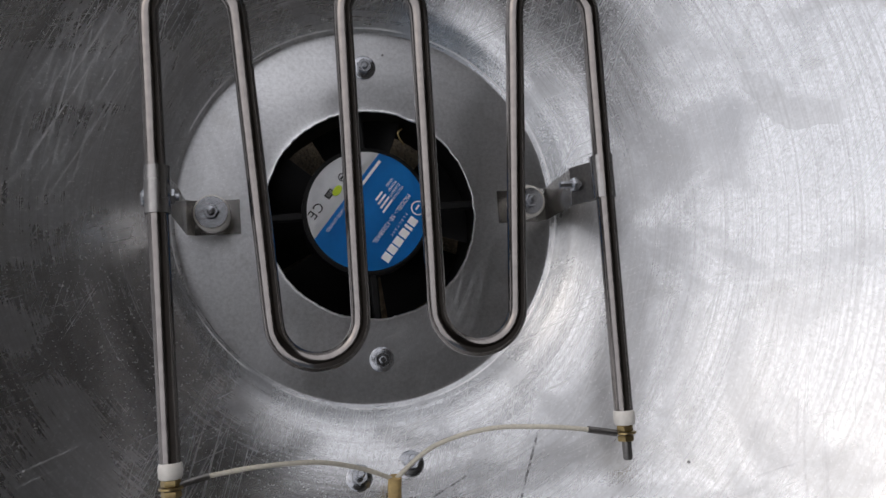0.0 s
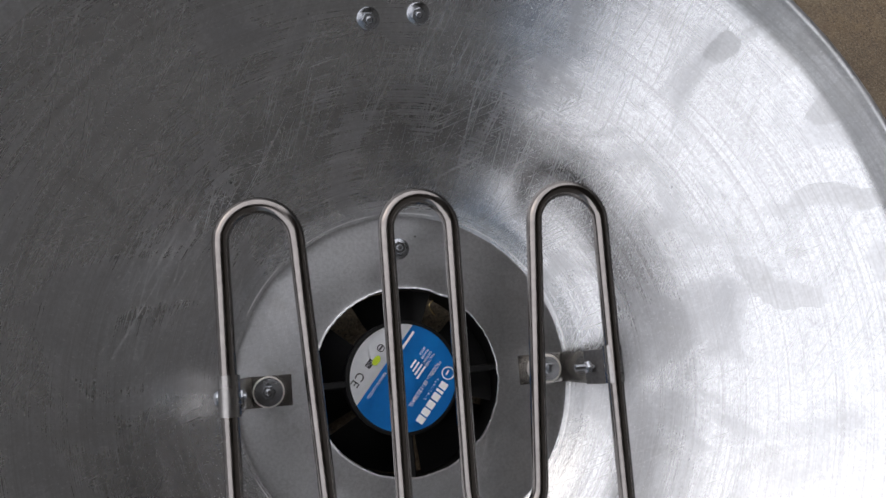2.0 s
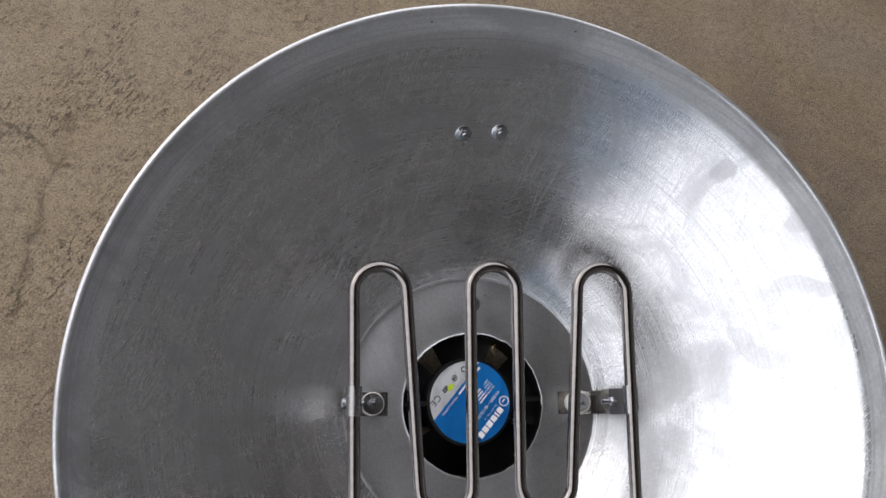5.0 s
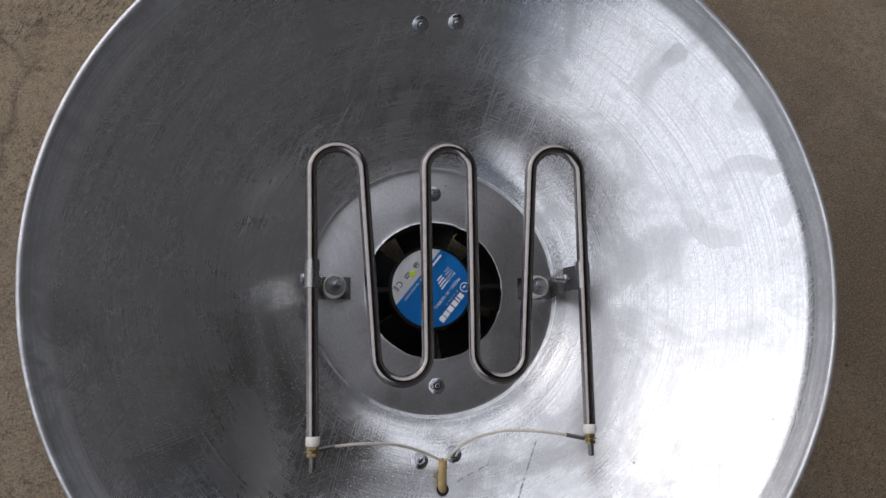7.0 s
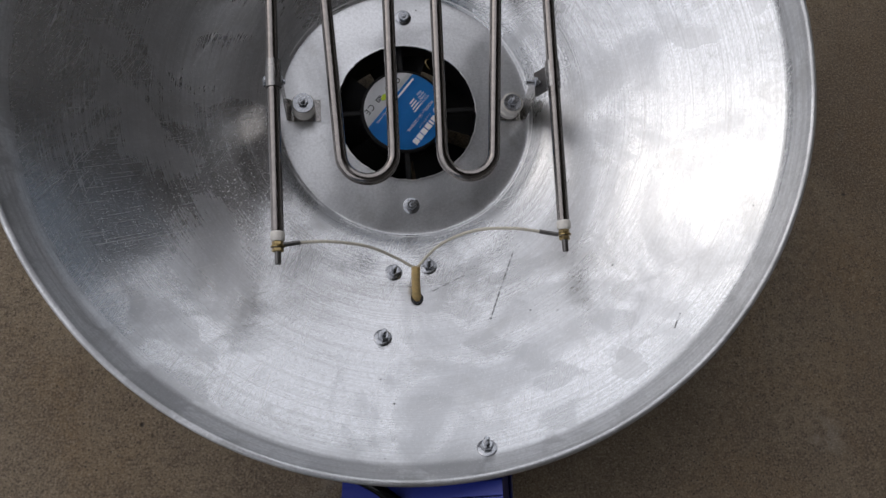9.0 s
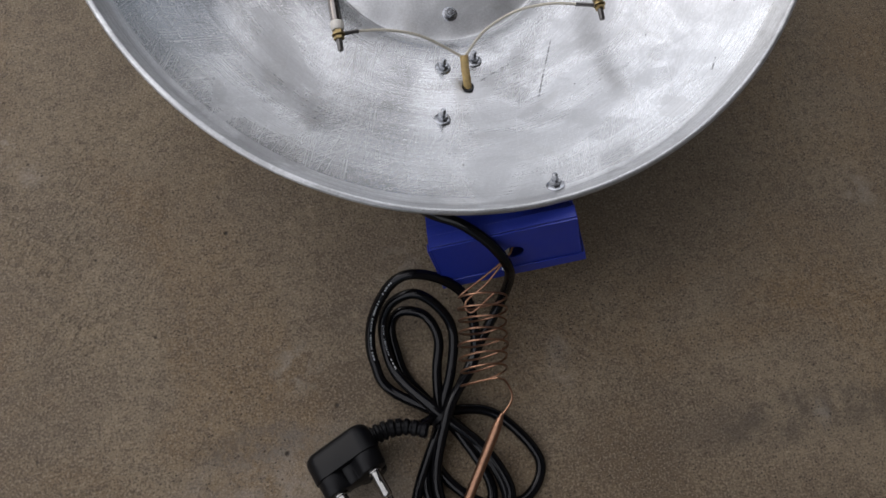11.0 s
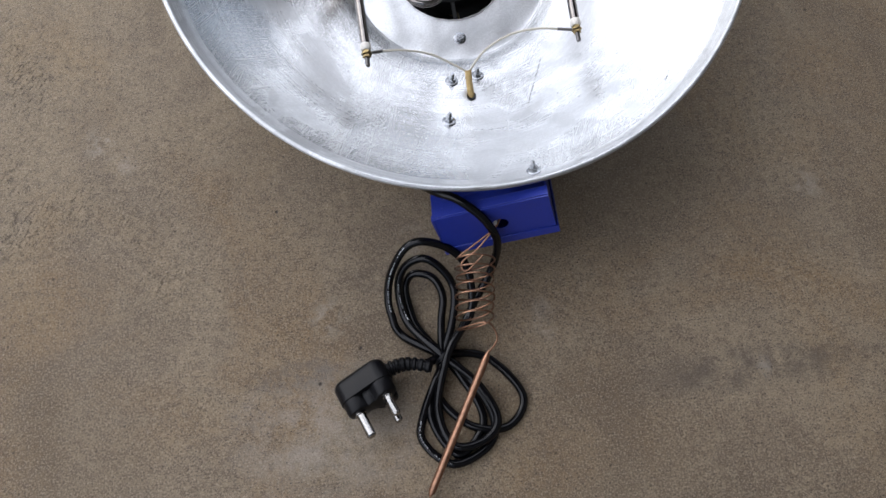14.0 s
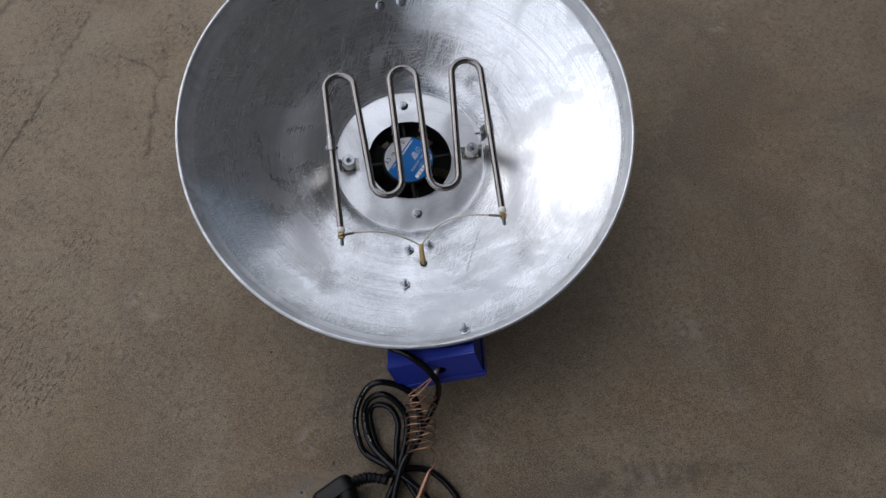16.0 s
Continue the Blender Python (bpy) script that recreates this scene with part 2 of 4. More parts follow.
    return m.done(Base_Color=col, Metallic=1.0, Roughness=rough, Anisotropic=m.math("MULTIPLY", turned, 0.68), Anisotropic_Rotation=0.25, Tangent=tangent.outputs[0], Normal=normal)


def concrete(name):
    """A worn trowelled concrete floor: brown-grey, pitted, stained and cracked."""
    m = Nodes(name)
    broad, mid, fine, grit = m.noise(2.6, 5, 0.6), m.noise(13, 7, 0.68, distort=0.6), m.noise(120, 5, 0.75), m.noise(620, 3, 0.7)
    drag = m.noise(1.0, 5, 0.7, m.add("Mapping", Vector=m.add("Mapping", Vector=m.coords(), Rotation=(0, 0, -1.0)).outputs[0], Scale=(120, 330, 150)).outputs[0])
    col = m.ramp(broad, (0.34, (0.185, 0.142, 0.096)), (0.5, (0.265, 0.210, 0.148)), (0.66, (0.335, 0.278, 0.205)))
    col = m.mix(m.ramp(mid, (0.42, 0.0), (0.58, 0.75)), col, (0.385, 0.320, 0.235))
    rust = m.ramp(m.noise(6, 5, 0.6, distort=0.7), (0.46, 0.0), (0.64, 0.70))
    col = m.mix(rust, col, (0.30, 0.205, 0.105))
    sand = m.add("TexVoronoi", Scale=390.0, Vector=m.coords())
    grain = m.add("SeparateColor", Color=sand.outputs["Color"]).outputs[0]
    loose = m.ramp(m.noise(9, 4, 0.6), (0.36, 0.25), (0.60, 1.0))
    col = m.mix(m.math("MULTIPLY", m.ramp(grain, (0.0, 0.55), (0.30, 0.0)), loose), col, (0.12, 0.088, 0.056))
    col = m.mix(m.math("MULTIPLY", m.ramp(grain, (0.72, 0.0), (1.0, 0.42)), loose), col, (0.50, 0.43, 0.33))
    place = m.add("SeparateXYZ", Vector=m.coords())
    # worn side is paler; the lean also paints in the floor's left-to-right light falloff
    light_lean = m.math("ADD", m.math("MULTIPLY", place.outputs[0], -0.55), m.math("MULTIPLY", place.outputs[1], 0.45))
    worn = m.ramp(m.math("ADD", m.noise(4.5, 4, 0.6), light_lean), (0.50, 0.0), (0.66, 1.0))
    patch = m.math("MULTIPLY", m.ramp(m.noise(3.6, 6, 0.62, distort=0.6), (0.47, 0.0), (0.62, 0.70)), m.math("SUBTRACT", 1.0, m.math("MULTIPLY", worn, 0.75)))
    col = m.mix(patch, col, (0.165, 0.122, 0.078))
    col = m.mix(m.math("MULTIPLY", worn, 0.45), col, (0.46, 0.38, 0.265))
    scuffed = m.math("MULTIPLY", m.math("ADD", 0.10, m.math("MULTIPLY", worn, 0.90)), m.ramp(m.noise(8.5, 5, 0.65, distort=0.8), (0.46, 0.0), (0.60, 1.0)))
    chips = m.math("MULTIPLY", scuffed, m.ramp(drag, (0.39, 1.0), (0.46, 0.0)))
    col = m.mix(m.math("MULTIPLY", chips, 0.95), col, (0.125, 0.088, 0.055))
    col = m.mix(m.ramp(fine, (0.38, 0.6), (0.52, 0.0)), col, (0.17, 0.132, 0.095))
    col = m.mix(m.ramp(grit, (0.37, 0.72), (0.46, 0.0)), col, (0.09, 0.07, 0.052))
    col = m.mix(m.ramp(grit, (0.53, 0.0), (0.64, 0.62)), col, (0.54, 0.48, 0.40))

    def line(ax, ay, bx, by, width):
        """A worn step or crack between two places, wavering a little."""
        length = math.hypot(bx - ax, by - ay)
        dx, dy = m.math("SUBTRACT", place.outputs[0], ax), m.math("SUBTRACT", place.outputs[1], ay)
        u = m.math("ADD", m.math("MULTIPLY", dx, (bx - ax) / length), m.math("MULTIPLY", dy, (by - ay) / length))
        v = m.math("ADD", m.math("MULTIPLY", dx, -(by - ay) / length), m.math("MULTIPLY", dy, (bx - ax) / length))
        v = m.math("ABSOLUTE", m.math("ADD", v, m.math("MULTIPLY", m.math("SUBTRACT", mid, 0.5), 0.05)))
        on = m.math("MULTIPLY", m.math("GREATER_THAN", u, 0.0), m.math("LESS_THAN", u, length))
        return m.math("MULTIPLY", on, m.math("MULTIPLY", m.ramp(v, (width * 0.3, 1.0), (width, 0.0)), m.ramp(m.noise(24, 3), (0.36, 0.1), (0.55, 1.0))))

    steps = m.math("MAXIMUM", line(-0.60, -0.165, -0.40, 0.325, 0.0045), line(-0.62, 0.17, -0.50, 0.36, 0.006))
    steps = m.math("MAXIMUM", steps, m.math("MAXIMUM", line(-0.347, 0.0, -0.315, 0.24, 0.005), line(-0.40, 0.180, -0.318, 0.128, 0.004)))
    col = m.mix(m.math("MULTIPLY", steps, 0.62), col, (0.105, 0.075, 0.048))
    def smear(cx, cy, rx, ry):
        """A soft oval smear at a place, broken up by the grain."""
        dx, dy = m.math("DIVIDE", m.math("SUBTRACT", place.outputs[0], cx), rx), m.math("DIVIDE", m.math("SUBTRACT", place.outputs[1], cy), ry)
        d = m.math("ADD", m.math("MULTIPLY", dx, dx), m.math("MULTIPLY", dy, dy))
        return m.math("MULTIPLY", m.ramp(d, (0.1, 1.0), (1.0, 0.0)), m.ramp(m.noise(45, 5, 0.7), (0.38, 0.0), (0.6, 1.0)))

    black = m.math("MAXIMUM", smear(0.215, -0.497, 0.13, 0.024), m.math("MAXIMUM", smear(-0.185, -0.452, 0.055, 0.016), smear(-0.085, -0.372, 0.05, 0.018)))
    col = m.mix(m.math("MULTIPLY", black, 0.65), col, (0.085, 0.074, 0.066))
    chalk = m.math("MAXIMUM", m.math("MAXIMUM", smear(0.035, -0.430, 0.012, 0.026), smear(0.222, -0.498, 0.008, 0.012)), m.math("MAXIMUM", smear(-0.328, -0.228, 0.012, 0.012), smear(-0.16, -0.50, 0.10, 0.07)))
    col = m.mix(m.math("MULTIPLY", chalk, 0.45), col, (0.52, 0.49, 0.47))
    soot = m.ramp(m.noise(1.0, 5, 0.65, m.coords((2.2, 5.5, 3))), (0.60, 0.0), (0.72, 0.6))
    col = m.mix(m.math("MULTIPLY", soot, m.ramp(grit, (0.44, 1.0), (0.56, 0.25))), col, (0.10, 0.092, 0.085))
    speck = m.add("TexVoronoi", Scale=110.0, Vector=m.coords())
    pits = m.math("MULTIPLY", m.ramp(speck.outputs["Distance"], (0.05, 1.0), (0.15, 0.0)), m.ramp(speck.outputs["Color"], (0.70, 0.0), (0.76, 1.0)))
    hole = m.add("TexVoronoi", Scale=24.0, Vector=m.coords())
    holes = m.math("MULTIPLY", m.ramp(hole.outputs["Distance"], (0.02, 1.0), (0.05, 0.0)), m.ramp(hole.outputs["Color"], (0.56, 0.0), (0.62, 1.0)))
    pore = m.add("TexVoronoi", Scale=270.0, Vector=m.coords((1, 1.3, 1)))
    pores = m.math("MULTIPLY", m.ramp(pore.outputs["Distance"], (0.12, 1.0), (0.26, 0.0)), m.ramp(m.add("SeparateColor", Color=pore.outputs["Color"]).outputs[1], (0.55, 0.0), (0.62, 1.0)))
    pores = m.math("MULTIPLY", pores, m.ramp(m.math("SUBTRACT", m.noise(5.5, 4, 0.65), m.math("MULTIPLY", light_lean, 0.45)), (0.44, 0.0), (0.58, 1.0)))
    pits = m.math("MAXIMUM", m.math("MAXIMUM", m.math("MULTIPLY", pits, 0.75), m.math("MULTIPLY", pores, 0.85)), holes)
    col = m.mix(m.math("MULTIPLY", pits, 0.95), col, (0.045, 0.034, 0.026))
    white = m.add("TexVoronoi", Scale=6.0, Vector=m.coords())
    pale = m.math("MULTIPLY", m.ramp(white.outputs["Distance"], (0.05, 1.0), (0.14, 0.0)), m.ramp(m.noise(70, 4), (0.48, 0.0), (0.58, 1.0)))
    col = m.mix(m.math("MULTIPLY", pale, 0.5), col, (0.52, 0.49, 0.45))
    bent = m.add("VectorMath", i0=m.add("TexNoise", Scale=7.0, Detail=6.0, Vector=m.coords()).outputs["Color"], i1=(0.16, 0.16, 0.16))
    bent.operation = "MULTIPLY"
    crack = m.add("TexVoronoi", Scale=2.3, Vector=m.add("VectorMath", i0=m.coords(), i1=bent.outputs[0]).outputs[0])
    crack.feature = "DISTANCE_TO_EDGE"
    cracks = m.math("MULTIPLY", m.ramp(crack.outputs["Distance"], (0.001, 1.0), (0.004, 0.0)), m.ramp(m.noise(5, 3), (0.52, 0.0), (0.60, 1.0)))
    col = m.mix(m.math("MULTIPLY", cracks, 0.10), col, (0.12, 0.085, 0.055))
    height = m.math("ADD", m.math("MULTIPLY", mid, 0.7), m.math("ADD", m.math("MULTIPLY", fine, 0.85), m.math("MULTIPLY", chips, -0.55)))
    height = m.math("ADD", height, m.math("MULTIPLY", grit, 0.34))
    height = m.math("ADD", height, m.math("MULTIPLY", m.math("MULTIPLY", grain, loose), 0.30))
    height = m.math("SUBTRACT", height, m.math("MULTIPLY", steps, 0.7))
    height = m.math("SUBTRACT", height, m.math("ADD", m.math("MULTIPLY", pits, 0.5), m.math("MULTIPLY", cracks, 0.12)))
    col = m.mix(1.0, col, (0.60, 0.562, 0.498), "MULTIPLY")
    return m.done(Base_Color=col, Roughness=m.ramp(mid, (0.3, 0.62), (0.7, 0.85)), Normal=m.bump(height, 0.85, 0.0030))


ALU = spun_aluminium("spun_aluminium")
STEEL = plain("polished_steel", (0.27, 0.25, 0.236), 0.17, 1.0, 0.2, 260, 0.03)
BAND = plain("brushed_steel", (0.34, 0.33, 0.32), 0.26, 1.0, 0.2, 400, 0.05)
ZINC = plain("zinc_plated", (0.45, 0.465, 0.49), 0.24, 1.0, 0.25, 600, 0.08)
DARKSTEEL = plain("dark_steel", (0.22, 0.21, 0.20), 0.4, 1.0, 0.3, 600, 0.08)
STRAPSTEEL = plain("dull_strap_steel", (0.56, 0.54, 0.52), 0.20, 1.0, 0.2, 400, 0.03)
BURR = plain("raw_cut_aluminium", (0.90, 0.90, 0.90), 0.38, 1.0, 0.3, 900, 0.3)
BRASS = plain("aged_brass", (0.5, 0.38, 0.18), 0.35, 1.0, 0.35, 600, 0.08)
COPPER = plain("copper", (0.38, 0.212, 0.135), 0.38, 1.0, 0.3, 300, 0.05)
CERAMIC = plain("ceramic", (0.72, 0.69, 0.63), 0.45, 0.0, 0.15, 400)
BLACK = plain("black_plastic", (0.004, 0.004, 0.005), 0.38, 0.0, 0.3, 500, gloss=0.18)
RUBBER = plain("black_rubber", (0.003, 0.003, 0.004), 0.14, 0.0, 0.3, 500, gloss=0.24)
FANBLACK = plain("fan_black", (0.007, 0.007, 0.007), 0.5, 0.0, 0.3, 500, gloss=0.2)
BLUE = plain("blue_paint", (0.018, 0.035, 0.30), 0.42, 0.0, 0.2, 900, 0.12)
LABELBLUE = plain("label_blue", (0.004, 0.225, 0.66), 0.4, 0.0, 0.06, 300, 0.02)
LABELWHITE = plain("label_white", (0.84, 0.85, 0.86), 0.4, 0.0, 0.06, 300, 0.02)
INK = plain("label_ink", (0.02, 0.02, 0.02), 0.5)
LIME = plain("label_green", (0.5, 0.65, 0.02), 0.5)
FIBRE = plain("fibreglass_sleeve", (0.62, 0.58, 0.48), 0.7, 0.0, 0.25, 900, 0.2)
SLEEVE = plain("tan_sleeving", (0.52, 0.37, 0.15), 0.6, 0.0, 0.35, 300, 0.2)
WHITEWIRE = plain("white_insulation", (0.75, 0.75, 0.72), 0.5)
PRINT = plain("worn_white_print", (0.34, 0.35, 0.37), 0.6, 0.0, 0.4, 900)
CHROME = plain("bright_plating", (0.36, 0.35, 0.335), 0.14, 1.0, 0.2, 500, 0.03)
CONCRETE = concrete("concrete")
BLOCKER_PALE = plain("blocker_pale", (0.36, 0.36, 0.36), 0.85, 0.0, 0.15, 40, 0.2)
# dark tone of the added blockers, chosen for what the dish reflects
BLOCKER_DARK = plain("blocker_dark", (0.095, 0.093, 0.091), 0.85, 0.0, 0.15, 40, 0.2)


# ---- the place: floor; unseen slabs added round and above the camera block light ----
def slab(name, sx, sy, sz, centre, material):
    bm = put(block(sx, sy, sz, 0), Matrix.Translation(centre))
    return tagged(part(name, bm, material, None, smooth=False), kind="structure")


ground_bm = bmesh.new()
bmesh.ops.create_grid(ground_bm, x_segments=8, y_segments=8, size=60)
tagged(part("ground", ground_bm, CONCRETE, None, smooth=False), "worn brown-grey trowelled concrete floor with pits and stains", "floor", kind="structure")
# added blockers stand slantwise: wall behind the heater, roof edge past it, north-west open
BLOCKER_TURN = Matrix.Rotation(radians(45), 4, "Z")


def blocker_slab(name, sx, sy, sz, centre, material, label, category):
    ob = slab(name, sx, sy, sz, centre, material)
    ob.data.transform(BLOCKER_TURN)
    return tagged(ob, label, category)


blocker_slab("blocker_wall_south", 5.0, 0.2, 2.0, (1.5, -0.90, 1.0), BLOCKER_DARK, "unseen dark wall added to block light", "wall")
blocker_slab("ceiling", 5.0, 1.17, 0.15, (1.5, -0.415, 2.08), BLOCKER_DARK, "unseen dark slab added overhead to block light", "ceiling")
# added low wall, out of view, keeps low western light off the rim
tagged(slab("blocker_wall_west", 0.15, 5.0, 0.75, (-2.6, 0.6, 0.375), BLOCKER_PALE), "unseen low pale wall added to block low light", "wall")


# ---- the heater: a spun dish lying on its back, on its fan and its control box ----
AXIS = Vector((-0.0027, -0.1418, 0.9899)).normalized()
EX = (Vector((1, 0, 0)) - AXIS * AXIS.x).normalized()
EY = AXIS.cross(EX)
DISH = Matrix.Translation((-0.0003, -0.0749, 0.0453)) @ Matrix((EX, EY, AXIS)).transposed().to_4x4()
heater = thing("dish_heater", "round spun aluminium dish heater lying face up on concrete", "heater", DISH)

WALL = [(0.0532, -0.0006), (0.0534, 0.0005), (0.0541, 0.0004), (0.0549, 0.0), (0.070, 0.0), (0.0925, 0.0), (0.0962, 0.0010), (0.100, 0.0045), (0.108, 0.0110), (0.126, 0.0200), (0.150, 0.0290), (0.165, 0.0355),
        (0.180, 0.0440), (0.192, 0.0515), (0.212, 0.0660), (0.228, 0.0785), (0.240, 0.0890), (0.2508, 0.0995)]


def warp(x, y):
    """The sheet is a little out of true towards its rim: how far it is off, outwards and upwards."""
    r, a = math.hypot(x, y), math.atan2(y, x)
    w = min(max((r - 0.10) / 0.16, 0), 1)
    return w * (-0.0033 * math.cos(a) + 0.0020 * math.sin(a) - 0.0027 * math.cos(2 * a)), w * (0.0032 * math.cos(a) + 0.0043 * math.cos(2 * a))


def wall_height(x, y):
    """Height of the dish's inside at a place."""
    out, up = warp(x, y)
    return float(np.interp(math.hypot(x, y) - out, [p[0] for p in WALL], [p[1] for p in WALL])) + up


def wall_normal(x, y):
    e = 0.004
    return Vector((wall_height(x - e, y) - wall_height(x + e, y), wall_height(x, y - e) - wall_height(x, y + e), 2 * e)).normalized()


inside = [(p.x, p.y) for p in spline([(r, h, 0) for r, h in WALL], 5)]
flange = [(0.2522, 0.1020), (0.2545, 0.1072), (0.2568, 0.1124), (0.2578, 0.1146)]
bead = [(0.2598 - 0.0021 * math.cos(a), 0.1158 + 0.0021 * math.sin(a)) for a in (radians(20 + 26 * k) for k in range(10))]
back = [(0.2580, 0.1120), (0.2555, 0.1062), (0.2532, 0.1010)] + [(r + 0.0009, h - 0.0013) for r, h in inside[::-1]]
dish_bm = lathe(inside + flange + bead + back, 288, closed=True)
for v in dish_bm.verts:
    r = v.co.to_2d().length
    if r < 0.056:
        # the hole is cut by hand
        k = 1 + 0.010 * noise.noise(v.co.normalized() * 9) + 0.006 * noise.noise(v.co.normalized() * 40)
        v.co.x, v.co.y = v.co.x * k, v.co.y * k
    else:
        out, up = warp(v.co.x, v.co.y)
        k = 1 + out / r
        up += 0.0006 * noise.noise(Vector((v.co.x, v.co.y, 0)) * 22) if r > 0.1 else 0
        v.co = (v.co.x * k, v.co.y * k, v.co.z + up)
dish = part("dish", dish_bm, ALU, heater, "spun aluminium dish, brushed in rings, scratched and stained")

burr_bm = sweep([Vector((math.cos(a), math.sin(a), 0)) * 0.0536 * (1 + 0.010 * noise.noise(Vector((math.cos(a), math.sin(a), 0)) * 9) + 0.010 * noise.noise(Vector((math.cos(a), math.sin(a), 0)) * 40)) + Vector((0, 0, 0.0004 + 0.0005 * noise.noise(Vector((math.cos(a), math.sin(a), 0.3)) * 55)))
                 for a in (2 * math.pi * k / 240 for k in range(241))], 0.0005, 6)
part("cut_edge", burr_bm, BURR, dish, "bright ragged edge of the hand-cut hole")

# heating element: one steel tube bent into three narrow hairpins
TUBE_R, TUBE_H = 0.0041, 0.068


def hairpin(x0, x1, y, up, h, n=9):
    """A half turn between two legs, at the height y of its ends."""
    cx, r = (x0 + x1) / 2, abs(x1 - x0) / 2
    s = 1 if up else -1
    return [(cx + (x0 - cx) * math.cos(math.pi * k / n), y + s * r * math.sin(math.pi * k / n), h) for k in range(n + 1)]


def leg(a, b, n=7):
    """Inner points of a straight leg."""
    return [tuple(Vector(a).lerp(Vector(b), k / n)) for k in range(1, n)]


bends = [hairpin(-0.0955, -0.0600, 0.0735, True, TUBE_H), hairpin(-0.0515, -0.0162, -0.0530, False, TUBE_H - 0.0005), hairpin(-0.0162, 0.0168, 0.0765, True, TUBE_H + 0.0005),
         hairpin(0.0160, 0.0515, -0.0518, False, TUBE_H), hairpin(0.0602, 0.0965, 0.0760, True, TUBE_H + 0.002)]
END_L, END_R = (-0.0928, -0.1045, TUBE_H), (0.0957, -0.1015, TUBE_H)
line = [END_L] + leg(END_L, bends[0][0])
for one, two in zip(bends, bends[1:]):
    line += one + leg(one[-1], two[0])
line += bends[-1] + leg(bends[-1][-1], END_R) + [END_R]
element = part("heating_element", sweep(spline(line, 3), TUBE_R, 20), STEEL, heater, "polished steel tube bent into three narrow hairpins")
for x, y, _ in (END_L, END_R):
    at = Matrix.Translation((x, y, TUBE_H)) @ Matrix.Rotation(radians(90), 4, "X")
    part("ceramic_bead", put(lathe([(0, 0), (0.0043, 0), (0.0047, 0.001), (0.0047, 0.005), (0.0040, 0.0062), (0, 0.0062)], 24), at), CERAMIC, element, "white ceramic bead")
    nuts = join(hexagon(0.0066, 0.0026, 0.0064), lathe([(0, 0.0092), (0.0046, 0.0092), (0.0046, 0.0100), (0, 0.0100)], 20), hexagon(0.0066, 0.0026, 0.0106))
    part("terminal_nut", put(nuts, at), BRASS, element, "aged brass nuts and washer")
    part("terminal_stud", put(lathe([(0, 0.006), (0.0021, 0.006), (0.0021, 0.0205), (0.0016, 0.0212), (0, 0.0212)], 14), at), DARKSTEEL, element, "dark threaded stud")


def bolt(name, x, y, parent, tall=0.005, label="zinc-plated nut on a washer"):
    """A nut on a washer with the bolt's end standing out."""
    at = stand((x, y, wall_height(x, y)), wall_normal(x, y), x * 90 + y * 50)
    bm = join(lathe([(0, 0), (0.0062, 0), (0.0062, 0.0007), (0.0056, 0.0011), (0, 0.0011)], 28), hexagon(0.0070, 0.0032, 0.0011), lathe([(0, 0.004), (0.0019, 0.004), (0.0019, 0.004 + tall), (0.0013, 0.0046 + tall), (0, 0.0046 + tall)], 14))
    return part(name, put(bm, at), ZINC, parent, label)


for x, y in ((-0.0152, 0.1955), (0.0120, 0.1978)):
    bolt("bolt", x, y, heater, 0.0012)
for x, y in ((0.0004, 0.0765), (0.0004, -0.0734)):
    bolt("bolt", x, y, heater, 0.0008)
for x, y in ((-0.0162, -0.1262), (0.0088, -0.1225), (-0.0265, -0.1730), (0.0305, -0.2450)):
    bolt("bolt", x, y, heater, 0.005)

